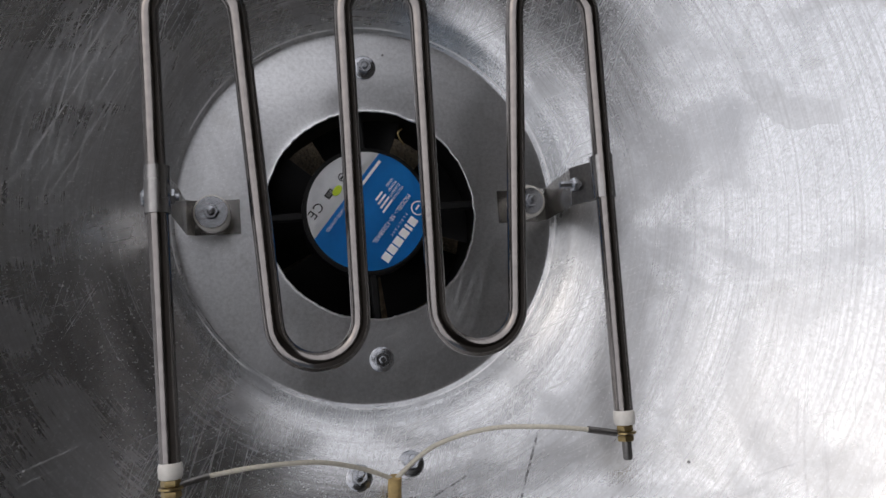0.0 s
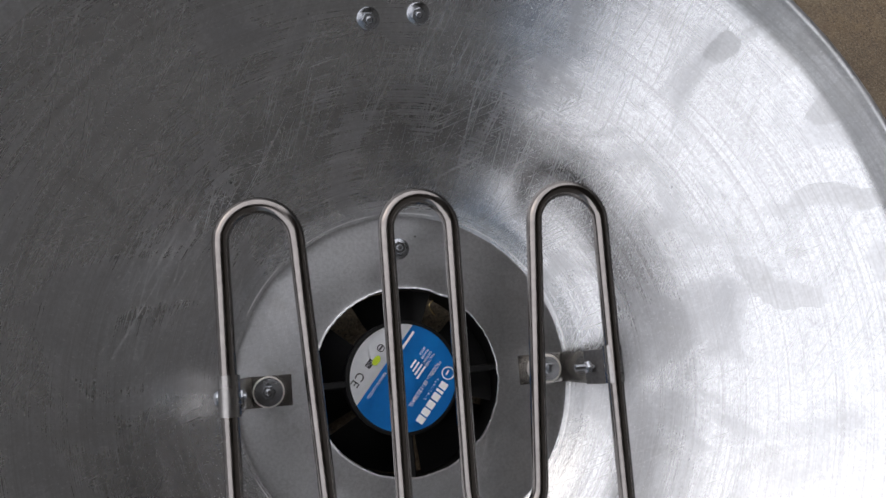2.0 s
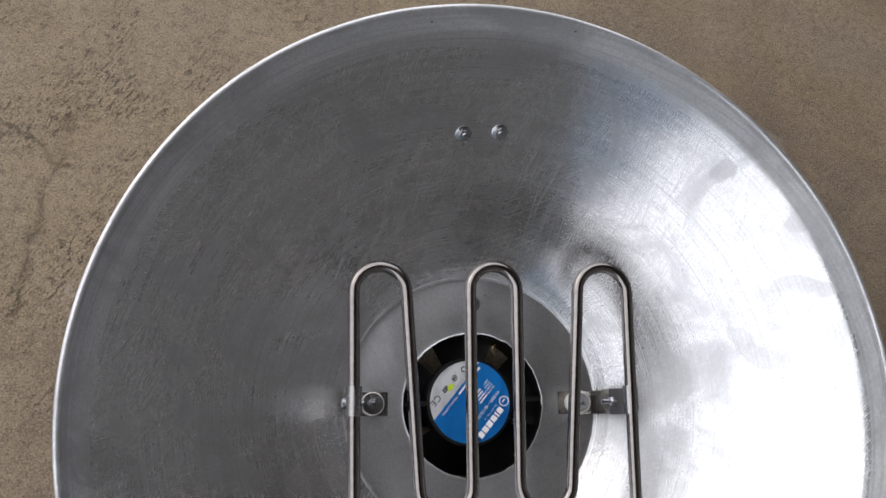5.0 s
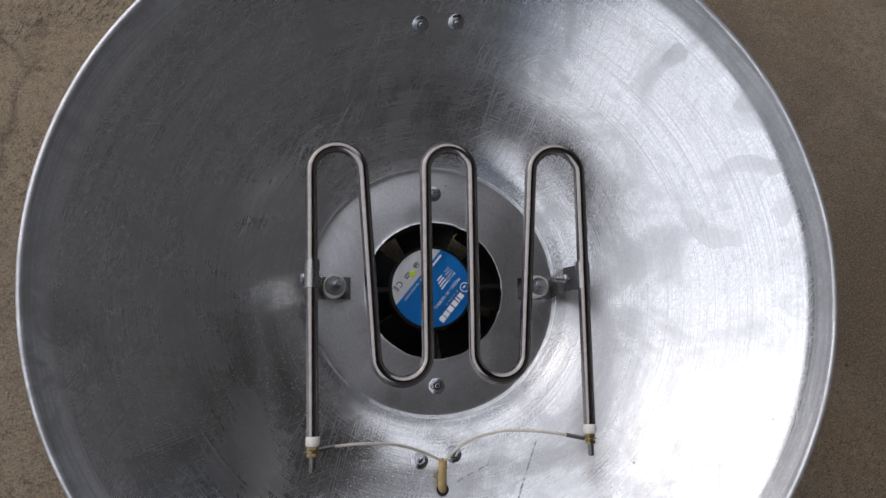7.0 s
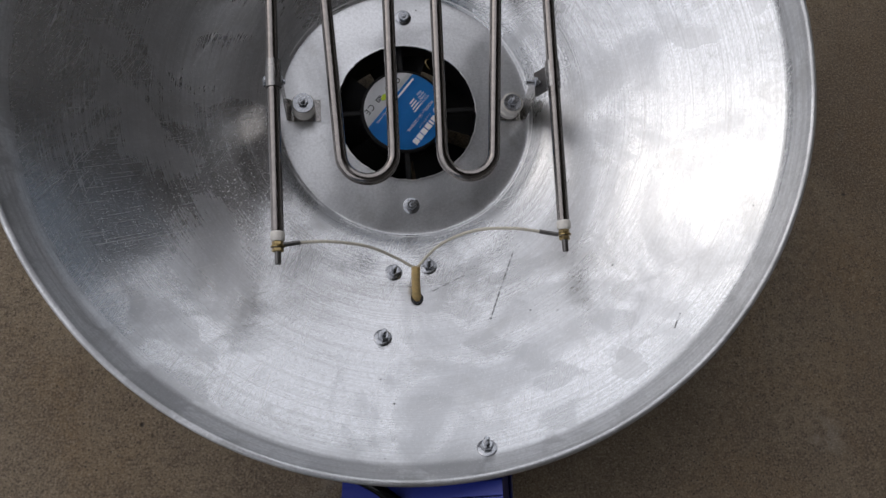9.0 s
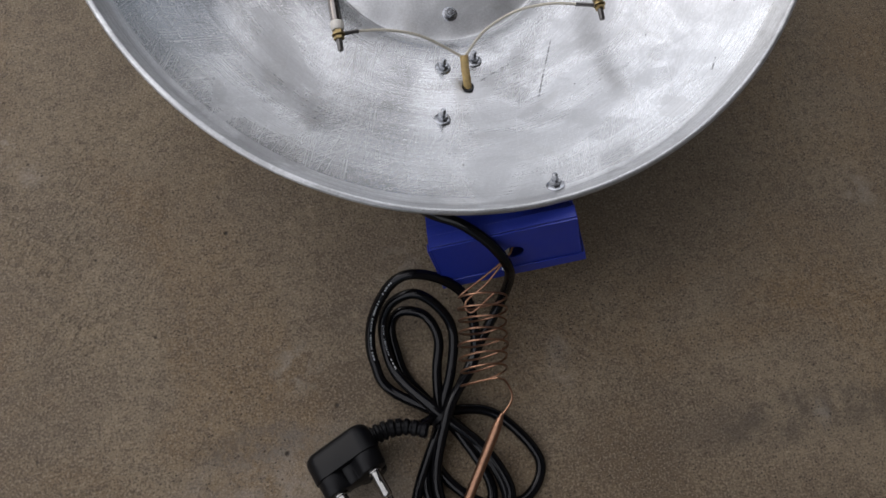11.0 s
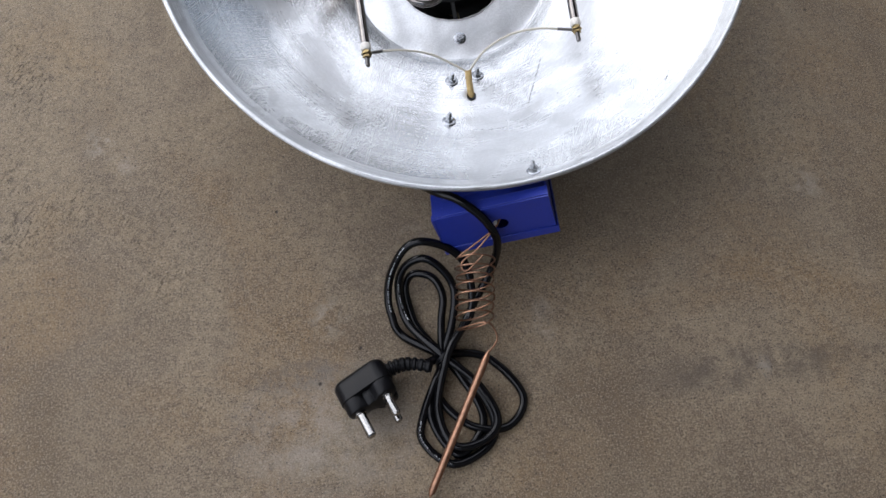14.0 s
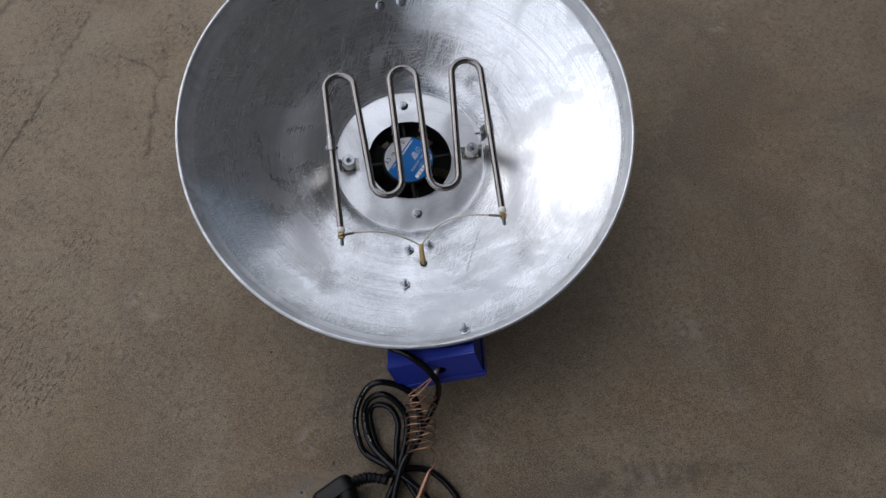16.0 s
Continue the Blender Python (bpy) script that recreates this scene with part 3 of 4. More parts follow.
# clamps that hold the element off the dish
for side, ix, tx in ((-1, -0.0771, -0.0942), (1, 0.0789, 0.0962)):
    clamp = part("clamp", put(lathe([(0.0043, -0.0095), (0.0051, -0.0095), (0.0051, 0.0095), (0.0043, 0.0095)], 28, closed=True), Matrix.Translation((tx, 0.002, TUBE_H)) @ Matrix.Rotation(radians(90), 4, "X")), BAND, heater, "steel band clamp round the tube")
    part("insulator", put(lathe([(0, 0), (0.0075, 0), (0.0080, 0.001), (0.0080, 0.006), (0.0062, 0.0075), (0.0062, 0.0085), (0.0080, 0.010), (0.0084, 0.0108), (0.0084, 0.0145), (0.0078, 0.0155), (0, 0.0155)], 32), Matrix.Translation((ix, 0.001, 0.0009))), CERAMIC, clamp, "white ceramic stand-off")
    cap = 0.0077 if side < 0 else 0.0069
    top = join(lathe([(0, 0.0154), (cap - 0.0002, 0.0154), (cap, 0.0160), (cap - 0.0003, 0.0178), (0, 0.0178)], 28), hexagon(0.0062, 0.003, 0.0178), lathe([(0, 0.020), (0.0018, 0.020), (0.0018, 0.0232), (0, 0.0236)], 12))
    part("insulator_bolt", put(top, Matrix.Translation((ix, 0.001, 0.0))), ZINC, clamp)
    # bent strap from the stand-off up to the band
    strap = bmesh.new()
    inner = ix - side * 0.0125
    prof = [(inner, 0.0008), (ix + side * 0.009, 0.0008), (ix + side * 0.0125, 0.004)] + ([(tx + 0.0045, 0.034), (tx + 0.0045, 0.0615)] if side < 0 else [(tx - 0.0085, 0.0515)])
    rows = [[strap.verts.new((px, yy, ph)) for yy in (-0.0075, 0.0095)] for px, ph in prof]
    for a, b in zip(rows, rows[1:]):
        strap.faces.new((a[0], a[1], b[1], b[0]))
    bmesh.ops.solidify(strap, geom=strap.faces[:], thickness=0.0012)
    part("strap", strap, STRAPSTEEL, clamp, "bent steel strap")
    if side > 0:
        ear = put(block(0.0145, 0.0180, 0.0012, 0.0004, 1), Matrix.Translation((tx - 0.0058, 0.001, 0.0580)) @ Matrix.Rotation(-math.atan2(0.020, 0.0085), 4, "Y"))
        part("clamp_ear", ear, DARKSTEEL, clamp, "dark steel ear of the clamp")
    head = 0.0026 if side < 0 else 0.0
    screw = join(lathe([(0, -0.0064 - head), (0.0030, -0.0062 - head), (0.0038, -0.0052 - head), (0.0038, -0.0040), (0, -0.0040)], 20), lathe([(0, 0.0), (0.0017, 0.0), (0.0017, 0.0105 if side > 0 else 0.006), (0, 0.0108 if side > 0 else 0.0062)], 12), hexagon(0.0060, 0.0028, 0.0018))
    part("clamp_screw", put(screw, Matrix.Translation((tx - side * (0.0012 if side < 0 else 0.0060), 0.001, 0.0570)) @ Matrix.Rotation(radians(-90 * side), 4, "Y")), ZINC, clamp)

# fan behind the hole
fan_body = join(*[put(block(0.12, 0.0045, 0.038, 0.0008, 1), Matrix.Translation((0, s * 0.05775, -0.0205))) for s in (-1, 1)],
                *[put(block(0.0045, 0.12, 0.038, 0.0008, 1), Matrix.Translation((s * 0.05775, 0, -0.0205))) for s in (-1, 1)],
                lathe([(0.0555, -0.0018), (0.0575, -0.0018), (0.0575, -0.0393), (0.0555, -0.0393)], 64, closed=True))
for v in fan_body.verts:
    if v.co.z < -0.03:
        # dish is tipped; foot stretched towards the floor to shade the gap under it
        v.co.z = (0.0012 + 0.10 * max(v.co.y, 0.0) - DISH.translation.z - EY.z * v.co.y - EX.z * v.co.x) / AXIS.z
fan = part("fan", fan_body, FANBLACK, heater, "black square axial fan behind the hole")
HUB = (-0.0015, 0.0022)
part("hub", put(lathe([(0, -0.0038), (0.0318, -0.0038), (0.0332, -0.0050), (0.0332, -0.0300), (0, -0.0300)], 64), Matrix.Translation((*HUB, 0))), FANBLACK, fan, "black fan hub")
for k in range(4):
    a = radians(182 + 90 * k)
    part("strut", put(block(0.027, 0.0042, 0.004, 0.0008, 1), Matrix.Translation((*HUB, -0.0075)) @ Matrix.Rotation(a, 4, "Z") @ Matrix.Translation((0.043, 0, 0))), FANBLACK, fan)
for first, last in ((69, 119), (141, 207), (211, 273), (277, 339), (343, 405)):
    blade = bmesh.new()
    start, width = radians(first), radians(last - first)
    rows = [[blade.verts.new((rr * math.cos(start + width * u), rr * math.sin(start + width * u), -0.012 - 0.022 * u)) for rr in (0.031, 0.042, 0.054)] for u in (0, 0.25, 0.5, 0.75, 1)]
    for a, b in zip(rows, rows[1:]):
        for i in range(2):
            blade.faces.new((a[i], a[i + 1], b[i + 1], b[i]))
    bmesh.ops.solidify(blade, geom=blade.faces[:], thickness=0.0015)
    part("blade", blade, FANBLACK, fan)

# lead wires from the terminals into a sleeve
sleeve_top = Vector((-0.0018, -0.1262, 0.0345))
leadL = [(-0.0915, -0.1135, TUBE_H), (-0.080, -0.1115, 0.0655), (-0.060, -0.1105, 0.061), (-0.036, -0.1125, 0.052), (-0.016, -0.1190, 0.041), tuple(sleeve_top)]
leadR = [(0.0915, -0.1110, TUBE_H), (0.080, -0.1085, 0.067), (0.060, -0.1055, 0.066), (0.036, -0.1050, 0.058), (0.014, -0.112, 0.046), tuple(sleeve_top)]
for pts in (leadL, leadR):
    lead = part("lead_wire", sweep(spline(pts[1:], 8), 0.00105, 10), FIBRE, heater, "white fibreglass-sleeved lead wire")
    d = Vector(pts[1]) - Vector(pts[0])
    part("crimp_lug", sweep([Vector(pts[0]), Vector(pts[0]) + d * 0.5, Vector(pts[1]) + d * 0.1], 0.0015, 10), DARKSTEEL, lead, "dark crimp lug")
part("wire_sleeve", sweep(spline([sleeve_top + Vector((0, 0.0015, 0.0012)), (-0.0020, -0.133, 0.0330), (-0.0016, -0.1410, 0.0298), (-0.0010, -0.1464, 0.0250)], 6), 0.0031, 14), SLEEVE, heater, "tan varnished sleeving round the leads")
part("grommet", put(lathe([(0.0026, 0.0), (0.0044, 0.0), (0.0044, 0.0012), (0.0026, 0.0012)], 24, closed=True), stand((-0.0010, -0.1462, wall_height(-0.001, -0.1462)), wall_normal(-0.0010, -0.1462))), RUBBER, heater)

# control box on the dish's back, its end face at the rim
FACE_BL, FACE_BR = Vector((-0.047, -0.3725, 0.0405)), Vector((0.0505, -0.374, 0.0685))
bu = (FACE_BR - FACE_BL).normalized()
bw = Vector((-0.006, 0.012, 0.050))
bw = (bw - bu * bw.dot(bu)).normalized()
bv = bw.cross(bu).normalized()
BOX = Matrix.Translation((FACE_BL + FACE_BR) / 2) @ Matrix((bu, bv, bw)).transposed().to_4x4()
TO = DISH.inverted() @ BOX


def under_dish(bm):
    """Trims what would stand through the dish."""
    if len(bm.faces) > 40:
        bmesh.ops.subdivide_edges(bm, edges=[e for e in bm.edges if e.calc_length() > 0.02], cuts=5, use_grid_fill=True)
    for v in bm.verts:
        if v.co.to_2d().length < 0.262:
            v.co.z = min(v.co.z, wall_height(v.co.x, v.co.y) - 0.006)
    return bm


def sheet_face(width, height, hole_x, hole_z, hole_r, segs=32):
    """An upright sheet with a round hole, 1.2 mm thick, in its own x and z."""
    bm = bmesh.new()
    corners = [math.atan2(z - hole_z, x - hole_x) % (2 * math.pi) for x in (-width / 2, width / 2) for z in (0, height)]
    angles = sorted([2 * math.pi * k / segs for k in range(segs)] + corners)
    ring, edge = [], []
    for a in angles:
        c, s = math.cos(a), math.sin(a)
        ring.append(bm.verts.new((hole_x + hole_r * c, 0, hole_z + hole_r * s)))
        reach = min((width / 2 - hole_x if c > 0 else width / 2 + hole_x) / max(abs(c), 1e-6), (height - hole_z if s > 0 else hole_z) / max(abs(s), 1e-6))
        edge.append(bm.verts.new((hole_x + reach * c, 0, hole_z + reach * s)))
    for k in range(len(angles)):
        j = (k + 1) % len(angles)
        bm.faces.new((ring[k], ring[j], edge[j], edge[k]))
    bmesh.ops.recalc_face_normals(bm, faces=bm.faces)
    bmesh.ops.solidify(bm, geom=bm.faces[:], thickness=0.0012)
    return bm


walls = join(put(block(0.0012, 0.070, 0.046, 0.0003, 1), Matrix.Translation((-0.0474, 0.037, 0.0275))), put(block(0.0012, 0.070, 0.046, 0.0003, 1), Matrix.Translation((0.0474, 0.037, 0.0275))),
             put(block(0.096, 0.0012, 0.046, 0.0003, 1), Matrix.Translation((0, 0.072, 0.0275))))
box = part("control_box", under_dish(put(walls, TO)), BLUE, heater, "blue painted sheet-metal control box")
part("end_face", under_dish(put(sheet_face(0.096, 0.048, 0.004, 0.0240, 0.0068), TO @ Matrix.Translation((0, 0.0035, 0.003)))), BLUE, box, "blue sheet with a round hole", smooth=False)
part("lid", put(join(block(0.1000, 0.0012, 0.0095, 0.0004, 1), put(block(0.1000, 0.074, 0.0012, 0.0004, 1), Matrix.Translation((0, 0.037, -0.0048))),
                     *[put(block(0.0012, 0.074, 0.0095, 0.0004, 1), Matrix.Translation((s * 0.0494, 0.037, 0))) for s in (-1, 1)]), TO @ Matrix.Translation((0, 0.0015, 0.0045))), BLUE, box, "blue lipped cover")
part("top_panel", under_dish(put(join(*[put(block(0.096, 0.0085, 0.0012, 0.0002, 1), Matrix.Translation((0, 0.0085 + 0.0083 * k, 0.0505))) for k in range(5)]), TO)), BLUE, box, "blue top sheet")
part("side_seam", under_dish(put(block(0.0010, 0.006, 0.044, 0.0003, 1), TO @ Matrix.Translation((-0.0490, 0.006, 0.027)))), BLUE, box)
part("wire_stub", put(sweep(spline([(0.001, 0.012, 0.0270), (-0.0020, 0.000, 0.0255), (-0.0045, -0.004, 0.0185)], 6), 0.0019, 10), TO), WHITEWIRE, box, "white insulated wire end")

# fan label: white and blue halves, marks and lettering in its own slanted frame
LAB = Matrix.Translation((HUB[0], HUB[1], -0.0036)) @ Matrix.Rotation(radians(230.7), 4, "Z")
LAB_R, LAB_CUT = 0.0308, -0.0130


def disc_piece(r, cut, above):
    """The part of a thin disc on one side of a straight line."""
    a0 = math.asin(cut / r)
    lo, hi = (a0, math.pi - a0) if above else (math.pi - a0, 2 * math.pi + a0)
    pts = [(r * math.cos(lo + (hi - lo) * k / 60), r * math.sin(lo + (hi - lo) * k / 60)) for k in range(61)]
    bm = bmesh.new()
    bm.faces.new([bm.verts.new((x, y, 0)) for x, y in pts])
    bmesh.ops.solidify(bm, geom=bm.faces[:], thickness=-0.0002)
    return bm


part("label", put(disc_piece(LAB_R, LAB_CUT, True), LAB), LABELBLUE, fan, "blue printed label on the fan hub", smooth=False)
part("label", put(disc_piece(LAB_R, LAB_CUT, False), LAB), LABELWHITE, fan, "white printed edge of the label", smooth=False)


def lettering(text, u, v, size, material, spacing=1.0, squeeze=1.0):
    """A line of print on the label, from its left end."""
    data = bpy.data.curves.new("lettering", "FONT")
    data.body, data.size, data.space_character = text, size / 0.73, spacing
    ob = bpy.data.objects.new("lettering", data)
    scene.collection.objects.link(ob)
    bpy.context.view_layer.update()
    me = bpy.data.meshes.new_from_object(ob.evaluated_get(bpy.context.evaluated_depsgraph_get()))
    bpy.data.objects.remove(ob)
    bm = bmesh.new()
    bm.from_mesh(me)
    bpy.data.meshes.remove(me)
    return part("lettering", put(bm, LAB @ Matrix.Translation((u, v, 0.00032)) @ Matrix.Diagonal((squeeze, 1, 1, 1))), material, fan, smooth=False)


def bar(u, v, w, h, material):
    return part("print_bar", put(block(w, h, 0.0001, 0), LAB @ Matrix.Translation((u + w / 2, v + h / 2, 0.00030))), material, fan, smooth=False)


def ring_mark(u, v, r, material, thick=0.0006):
    return part("print_ring", put(lathe([(r - thick, 0.0002), (r, 0.0002), (r, 0.0004), (r - thick, 0.0004)], 32, closed=True), LAB @ Matrix.Translation((u, v, 0))), material, fan, smooth=False)


for k, w in enumerate((0.0040, 0.0016, 0.0042, 0.0044, 0.0042, 0.0042)):
    bar(-0.0115 + sum((0.0050, 0.0026, 0.0052, 0.0052, 0.0050, 0.0050)[:k]), 0.0195, w, 0.0046, LABELWHITE)
ring_mark(-0.0170, 0.0200, 0.0038, LABELWHITE)
bar(-0.0186, 0.0190, 0.0030, 0.0009, LABELWHITE)
lettering("E L E C T R I C", -0.0110, 0.0165, 0.0013, LABELWHITE, 1.25)
lettering("MODEL:- SE-12038ASL", -0.0200, 0.0112, 0.0023, LABELWHITE, 1.05)
for k, word in enumerate(("VOLTAGE", "CURRENT", "POWER", "SPEED")):
    lettering(word, -0.0215, 0.0062 - 0.0022 * k, 0.0014, LABELWHITE)
    bar(-0.0125, 0.0062 - 0.0022 * k, 0.0085 - 0.001 * k, 0.0010, LABELWHITE)
bar(-0.0250, -0.0110, 0.0260, 0.0014, LABELWHITE)
lettering("PRIVATE LIMITED", 0.0035, -0.0110, 0.0016, LABELWHITE, 1.05)
lettering("CE", 0.0115, -0.0232, 0.0050, INK, 1.15)
part("print_mark", put(lathe([(0, 0.0002), (0.0024, 0.0002), (0.0024, 0.0004), (0, 0.0004)], 28), LAB @ Matrix.Translation((0.0010, -0.0185, 0)) @ Matrix.Diagonal((1.3, 0.8, 1, 1))), LIME, fan, "yellow-green printed mark", smooth=False)
bar(0.0022, -0.0222, 0.0050, 0.0032, INK)
bar(0.0027, -0.0217, 0.0040, 0.0022, LABELWHITE)
ring_mark(-0.0062, -0.0205, 0.0022, INK, 0.0005)
bar(-0.0076, -0.0210, 0.0028, 0.0009, INK)
ring_mark(-0.0160, -0.0190, 0.0022, INK, 0.0007)
part("wire_scrap", sweep(spline([(0.0195, 0.0455, -0.0060), (0.0170, 0.0430, -0.0050), (0.0180, 0.0395, -0.0052), (0.0200, 0.0370, -0.0060)], 6), 0.0005, 8), BRASS, fan, "loose bright wire end")

# ---- power cord in a tied figure of eight ----
CROSS = Vector((-0.059, -0.454, 0.0))
cord_thing = thing("power_cord", "black power cord with plug, tied in a figure of eight", "power cord", Matrix.Translation(CROSS))
BACK = Matrix.Translation(-CROSS)
z0 = 0.0037
lead_in = [(-0.060, -0.325, 0.085), (-0.052, -0.339, 0.101), (-0.037, -0.349, 0.105), (-0.020, -0.362, 0.098), (-0.009, -0.373, 0.085), (-0.005, -0.378, 0.068), (-0.006, -0.383, 0.045), (-0.012, -0.392, 0.030), (-0.025, -0.409, 0.022), (-0.039, -0.430, 0.018)]
turn_1 = [(-0.060, -0.458, 0.013), (-0.083, -0.499, z0), (-0.086, -0.522, z0), (-0.063, -0.543, z0), (-0.030, -0.530, z0), (-0.026, -0.503, 0.009), (-0.050, -0.462, 0.013)]
turn_2 = [(-0.091, -0.430, 0.006), (-0.0995, -0.410, 0.010), (-0.1005, -0.394, 0.018), (-0.0955, -0.379, 0.032), (-0.083, -0.366, 0.050), (-0.068, -0.363, 0.058), (-0.046, -0.369, 0.052), (-0.031, -0.382, 0.040), (-0.028, -0.405, 0.025), (-0.033, -0.424, 0.020), (-0.054, -0.450, 0.022)]
turn_3 = [(-0.070, -0.494, 0.009), (-0.062, -0.528, 0.010), (-0.036, -0.528, 0.010), (-0.022, -0.512, 0.012), (-0.034, -0.481, 0.013), (-0.062, -0.452, 0.018)]
turn_4 = [(-0.084, -0.423, 0.010), (-0.090, -0.403, 0.010), (-0.090, -0.384, 0.018), (-0.082, -0.373, 0.030), (-0.066, -0.372, 0.040), (-0.051, -0.383, 0.035), (-0.043, -0.399, 0.025), (-0.048, -0.425, 0.015), (-0.062, -0.458, 0.006)]
turn_5 = [(-0.077, -0.500, z0), (-0.060, -0.535, z0), (-0.038, -0.521, z0), (-0.034, -0.500, z0), (-0.052, -0.462, 0.005), (-0.077, -0.425, z0), (-0.083, -0.403, 0.005), (-0.084, -0.385, 0.010), (-0.076, -0.378, 0.020), (-0.060, -0.384, 0.022), (-0.053, -0.401, 0.018), (-0.057, -0.422, 0.010), (-0.062, -0.460, 0.007)]
turn_6 = [(-0.068, -0.486, 0.005), (-0.044, -0.514, 0.005), (-0.012, -0.518, z0), (0.004, -0.494, z0), (-0.020, -0.459, 0.005), (-0.050, -0.451, 0.008), (-0.075, -0.458, 0.015)]
cord = part("cord", put(sweep(spline(lead_in + turn_1 + turn_2 + turn_3 + turn_4 + turn_5 + turn_6, 8), 0.0036, 14), BACK), RUBBER, cord_thing, "black rubber-sheathed cord")


def printing(pts, first, last):
    """Small worn white print along the top of the cord, too small to read."""
    run = spline(pts, 24)
    bm = bmesh.new()
    rnd = random.Random(5)
    for i in range(int(first * len(run)), int(last * len(run))):
        if rnd.random() < 0.35:
            continue
        p, t = run[i], (run[i + 1] - run[i - 1]).normalized()
        side = t.cross(Vector((0, 0, 1))).normalized()
        up = side.cross(t)
        m = Matrix((t, side, up)).transposed().to_4x4()
        m.translation = p + up * 0.00352 + side * 0.0004
        bm = join(bm, put(block(0.0004 + 0.0005 * rnd.random(), 0.0011, 0.0002, 0), m))
    return bm


for pts, first, last in ((turn_2, 0.12, 0.42), (turn_4, 0.05, 0.25), (turn_1, 0.2, 0.5)):
    part("printing", put(printing(pts, first, last), BACK), PRINT, cord, "small worn white print", smooth=False)
tie = put(lathe([(0.0098, -0.0015), (0.0112, -0.0015), (0.0112, 0.0015), (0.0098, 0.0015)], 24, closed=True), Matrix.Translation((0.001, 0.001, 0.0114)) @ Matrix.Rotation(radians(35), 4, "Z") @ Matrix.Rotation(radians(90), 4, "X"))
part("cable_tie", tie, BLACK, cord_thing)

# moulded plug lying on its side, earth pin away from the cord
PLUG = BACK @ Matrix.Translation((-0.1270, -0.4750, 0.0190)) @ Matrix.Rotation(radians(21), 4, "Z") @ Matrix.Rotation(radians(-12), 4, "X")
LOBES = ((-0.0142, 0.0, 0.0108), (0.0118, 0.0078, 0.0104), (0.0118, -0.0082, 0.0104))


def hull_outline(grow, n=72):
    """The taut outline round the three lobes of the plug."""
    out = []
    for k in range(n):
        d = (math.cos(2 * math.pi * k / n), math.sin(2 * math.pi * k / n))
        x, z, r = max(LOBES, key=lambda c: c[0] * d[0] + c[1] * d[1] + c[2])
        out.append((x + (r + grow) * d[0], z + (r + grow) * d[1]))
    return out


def lobed_outline(grow, n=72):
    """The waisted outline that follows each lobe round its pin."""
    out = []
    for k in range(n):
        d = (math.cos(2 * math.pi * k / n), math.sin(2 * math.pi * k / n))
        reach = 0.0105
        for x, z, r in LOBES:
            along, off = x * d[0] + z * d[1], x * d[1] - z * d[0]
            if abs(off) < r and along > -r:
                reach = max(reach, along + math.sqrt(r * r - off * off))
        out.append(((reach + grow) * d[0], (reach + grow) * d[1]))
    return out


def moulding(layers):
    """A closed body through outlines at depths y."""
    bm = bmesh.new()
    rings = [[bm.verts.new((x, y, z)) for x, z in outline] for y, outline in layers]
    for a, b in zip(rings, rings[1:]):
        for k in range(len(a)):
            j = (k + 1) % len(a)
            bm.faces.new((a[k], a[j], b[j], b[k]))
    bm.faces.new(rings[0][::-1])
    bm.faces.new(rings[-1])
    bmesh.ops.recalc_face_normals(bm, faces=bm.faces)
    return bm


plug = part("plug", put(moulding([(-0.0030, hull_outline(-0.0006)), (-0.0026, hull_outline(0.0)), (0.0110, hull_outline(0.0)), (0.0140, hull_outline(-0.0008)), (0.0160, hull_outline(-0.0028)), (0.0168, hull_outline(-0.0055))]), PLUG), BLACK, cord_thing, "black moulded three-pin plug")
part("pin_base", put(moulding([(-0.0150, lobed_outline(-0.0034)), (-0.0146, lobed_outline(-0.0022)), (-0.0130, lobed_outline(-0.0012)), (-0.0026, lobed_outline(-0.0009))]), PLUG), BLACK, plug, "waisted black base round the pins")


def pin(x, z, r, length, slot):
    bm = lathe([(0, 0), (r * 1.35, 0), (r * 1.35, 0.0015), (r, 0.0016), (r, length - 0.0012), (r * 0.75, length), (0, length)], 20)
    if slot:
        bm = join(bm, put(block(r * 0.35, r * 2.04, length * 0.45, 0), Matrix.Translation((0, 0, length * 0.72))))
    return part("pin", put(bm, PLUG @ Matrix.Translation((x, -0.0150, z)) @ Matrix.Rotation(radians(90), 4, "X")), CHROME, plug, "plated brass pin")


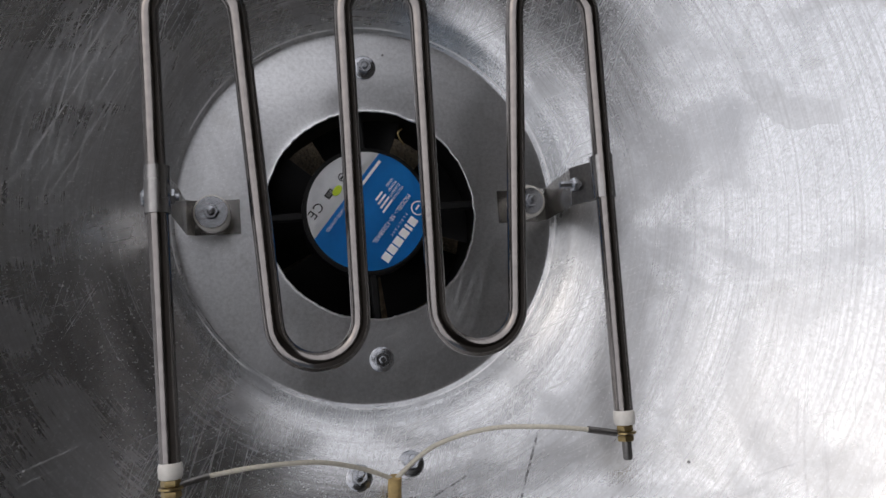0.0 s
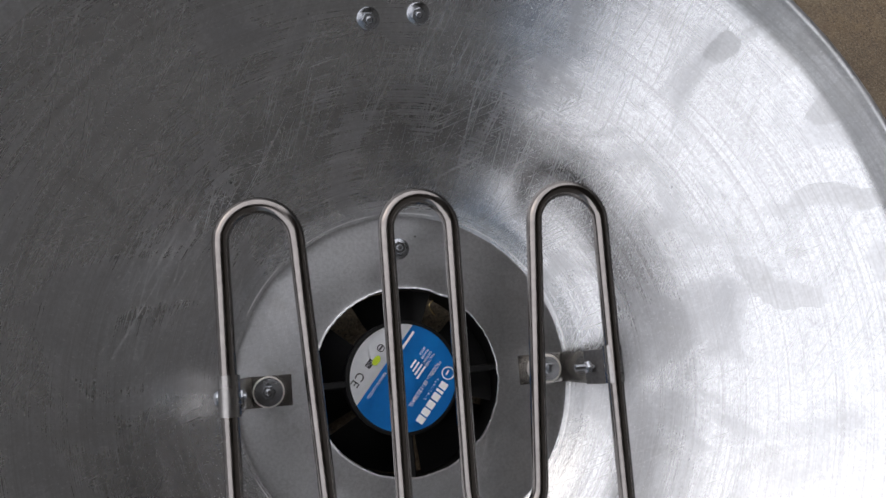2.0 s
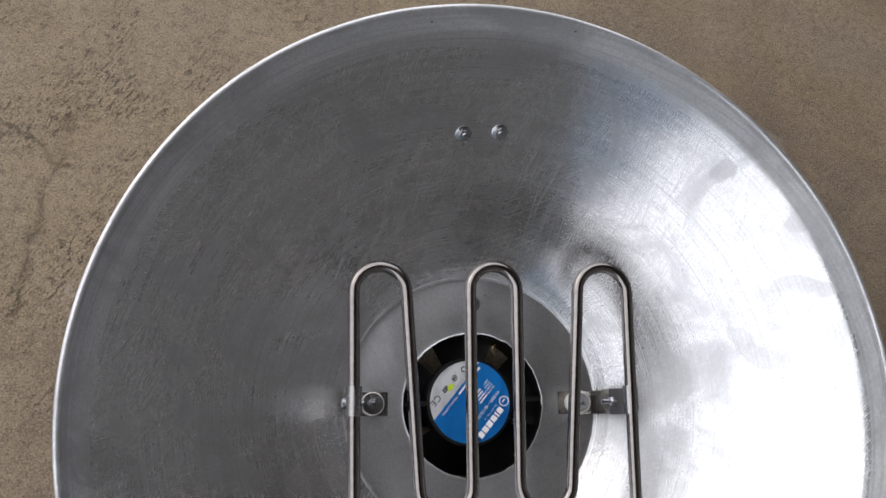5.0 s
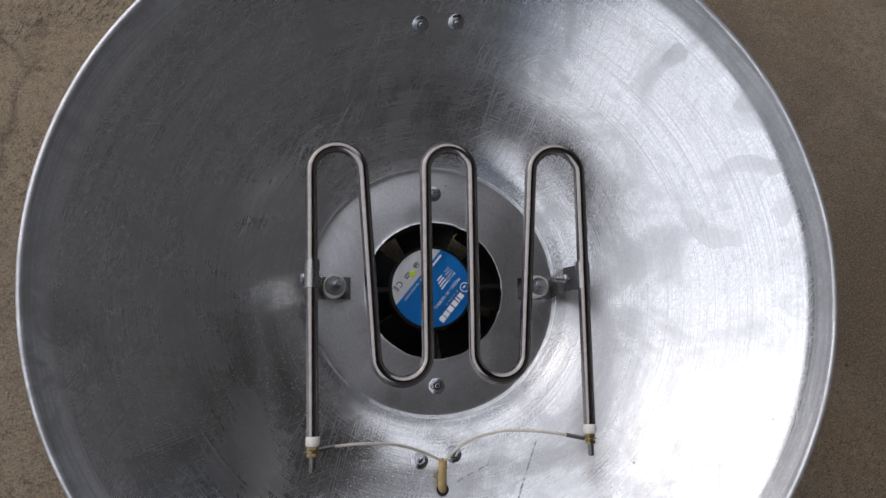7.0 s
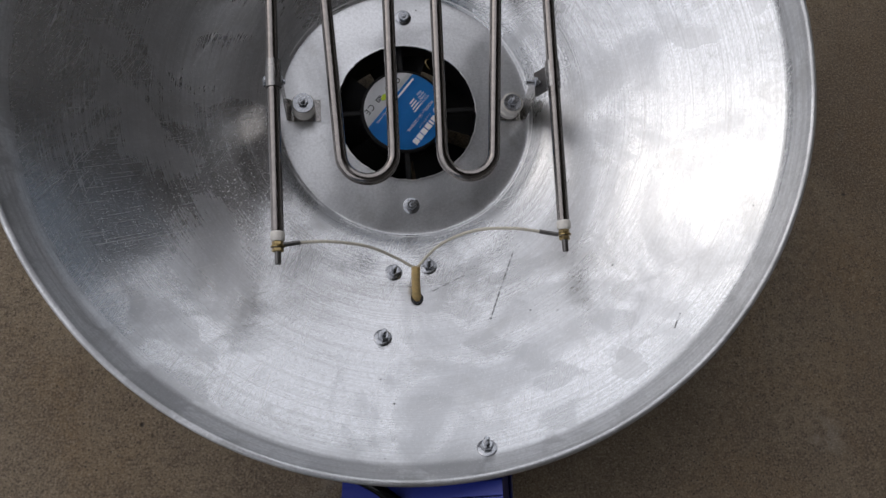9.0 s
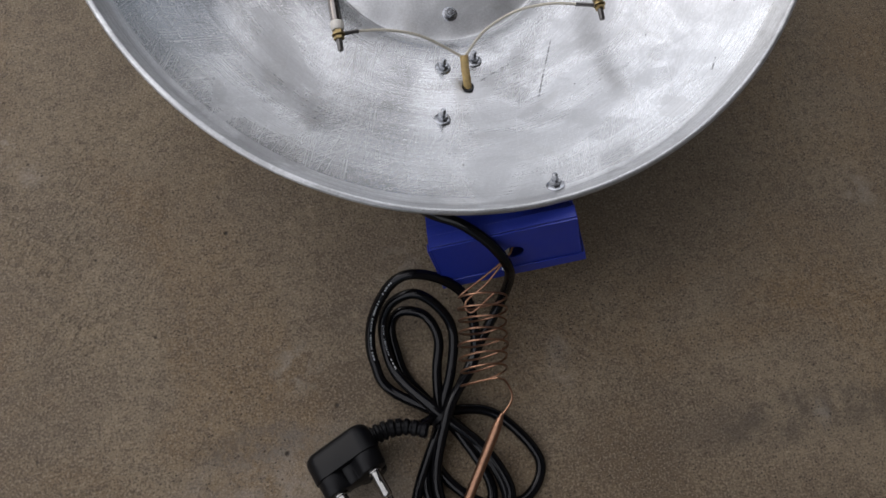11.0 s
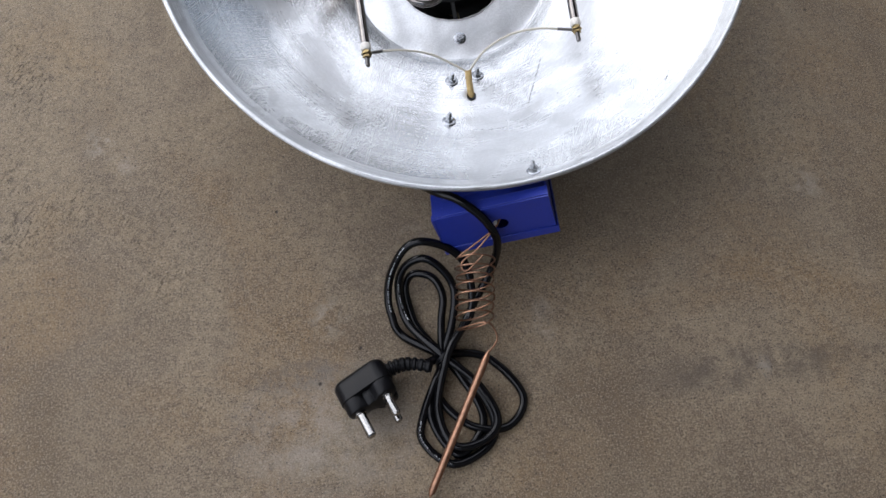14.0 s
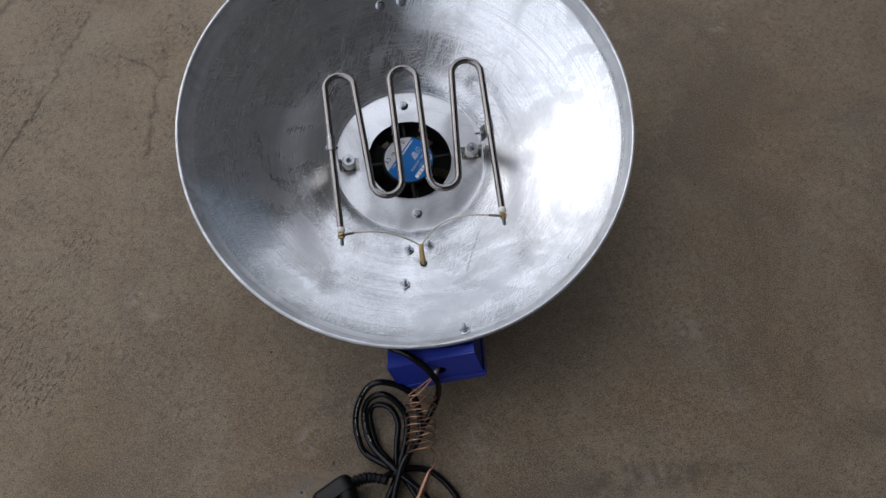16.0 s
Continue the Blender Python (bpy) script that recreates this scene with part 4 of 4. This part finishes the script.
pin(-0.0142, 0.0000, 0.0040, 0.0225, False)
pin(0.0115, 0.0080, 0.0034, 0.0190, True)
pin(0.0115, -0.0085, 0.0034, 0.0190, True)
relief = [(0.0215, 0.0075, 0.0000), (0.0330, 0.0065, 0.0000), (0.0450, 0.0010, 0.0000), (0.0560, -0.0090, 0.0000)]
part("strain_relief", put(sweep(spline(relief, 14), 0.005, 16, lambda s: (0.0070 - 0.0018 * s) * (0.80 if int(s * 24) % 3 == 2 else 1.0)), PLUG), BLACK, plug, "ribbed black strain relief")

# ---- thermostat capillary: coil of copper wire and bulb ----
cap_thing = thing("thermostat_probe", "copper capillary coil with a long copper bulb lying across the cord", "thermostat probe", Matrix.Translation((-0.02, -0.42, 0.0)))
BACK2 = Matrix.Translation((0.02, 0.42, 0.0))
coil = [(0.003, -0.350, 0.082), (-0.004, -0.365, 0.080), (-0.020, -0.375, 0.075), (-0.036, -0.383, 0.070)]
for k in range(0, 7 * 14):
    a = 2 * math.pi * k / 14
    f = k / (7 * 14)
    r = 0.0160 + 0.0006 * math.sin(2.3 * a)
    coil.append((-0.025 - 0.008 * f - r * math.cos(a), -0.386 - 0.054 * f - 0.0012 * math.sin(0.9 * a), 0.066 - 0.011 * f + r * math.sin(a)))
coil += [(-0.026, -0.442, 0.066), (-0.0185, -0.447, 0.059), (-0.0175, -0.456, 0.056), (-0.0250, -0.464, 0.054)]
part("capillary", put(sweep(spline(coil, 3), 0.00075, 7), BACK2), COPPER, cap_thing, "thin coiled copper wire")
loose = [(-0.004, -0.365, 0.080), (-0.022, -0.381, 0.074), (-0.037, -0.390, 0.068), (-0.034, -0.397, 0.066), (-0.020, -0.390, 0.081)]
part("capillary", put(sweep(spline(loose, 8), 0.00075, 7), BACK2), COPPER, cap_thing)
a, b = Vector((-0.0250, -0.463, 0.054)), Vector((-0.0870, -0.566, 0.005))
part("bulb", put(sweep([a.lerp(b, k / 24) for k in range(25)], 0.003, 16, lambda s: 0.0008 + 0.0024 * min(1, s / 0.06, (1 - s) / 0.04)), BACK2), COPPER, cap_thing, "copper sensing bulb")
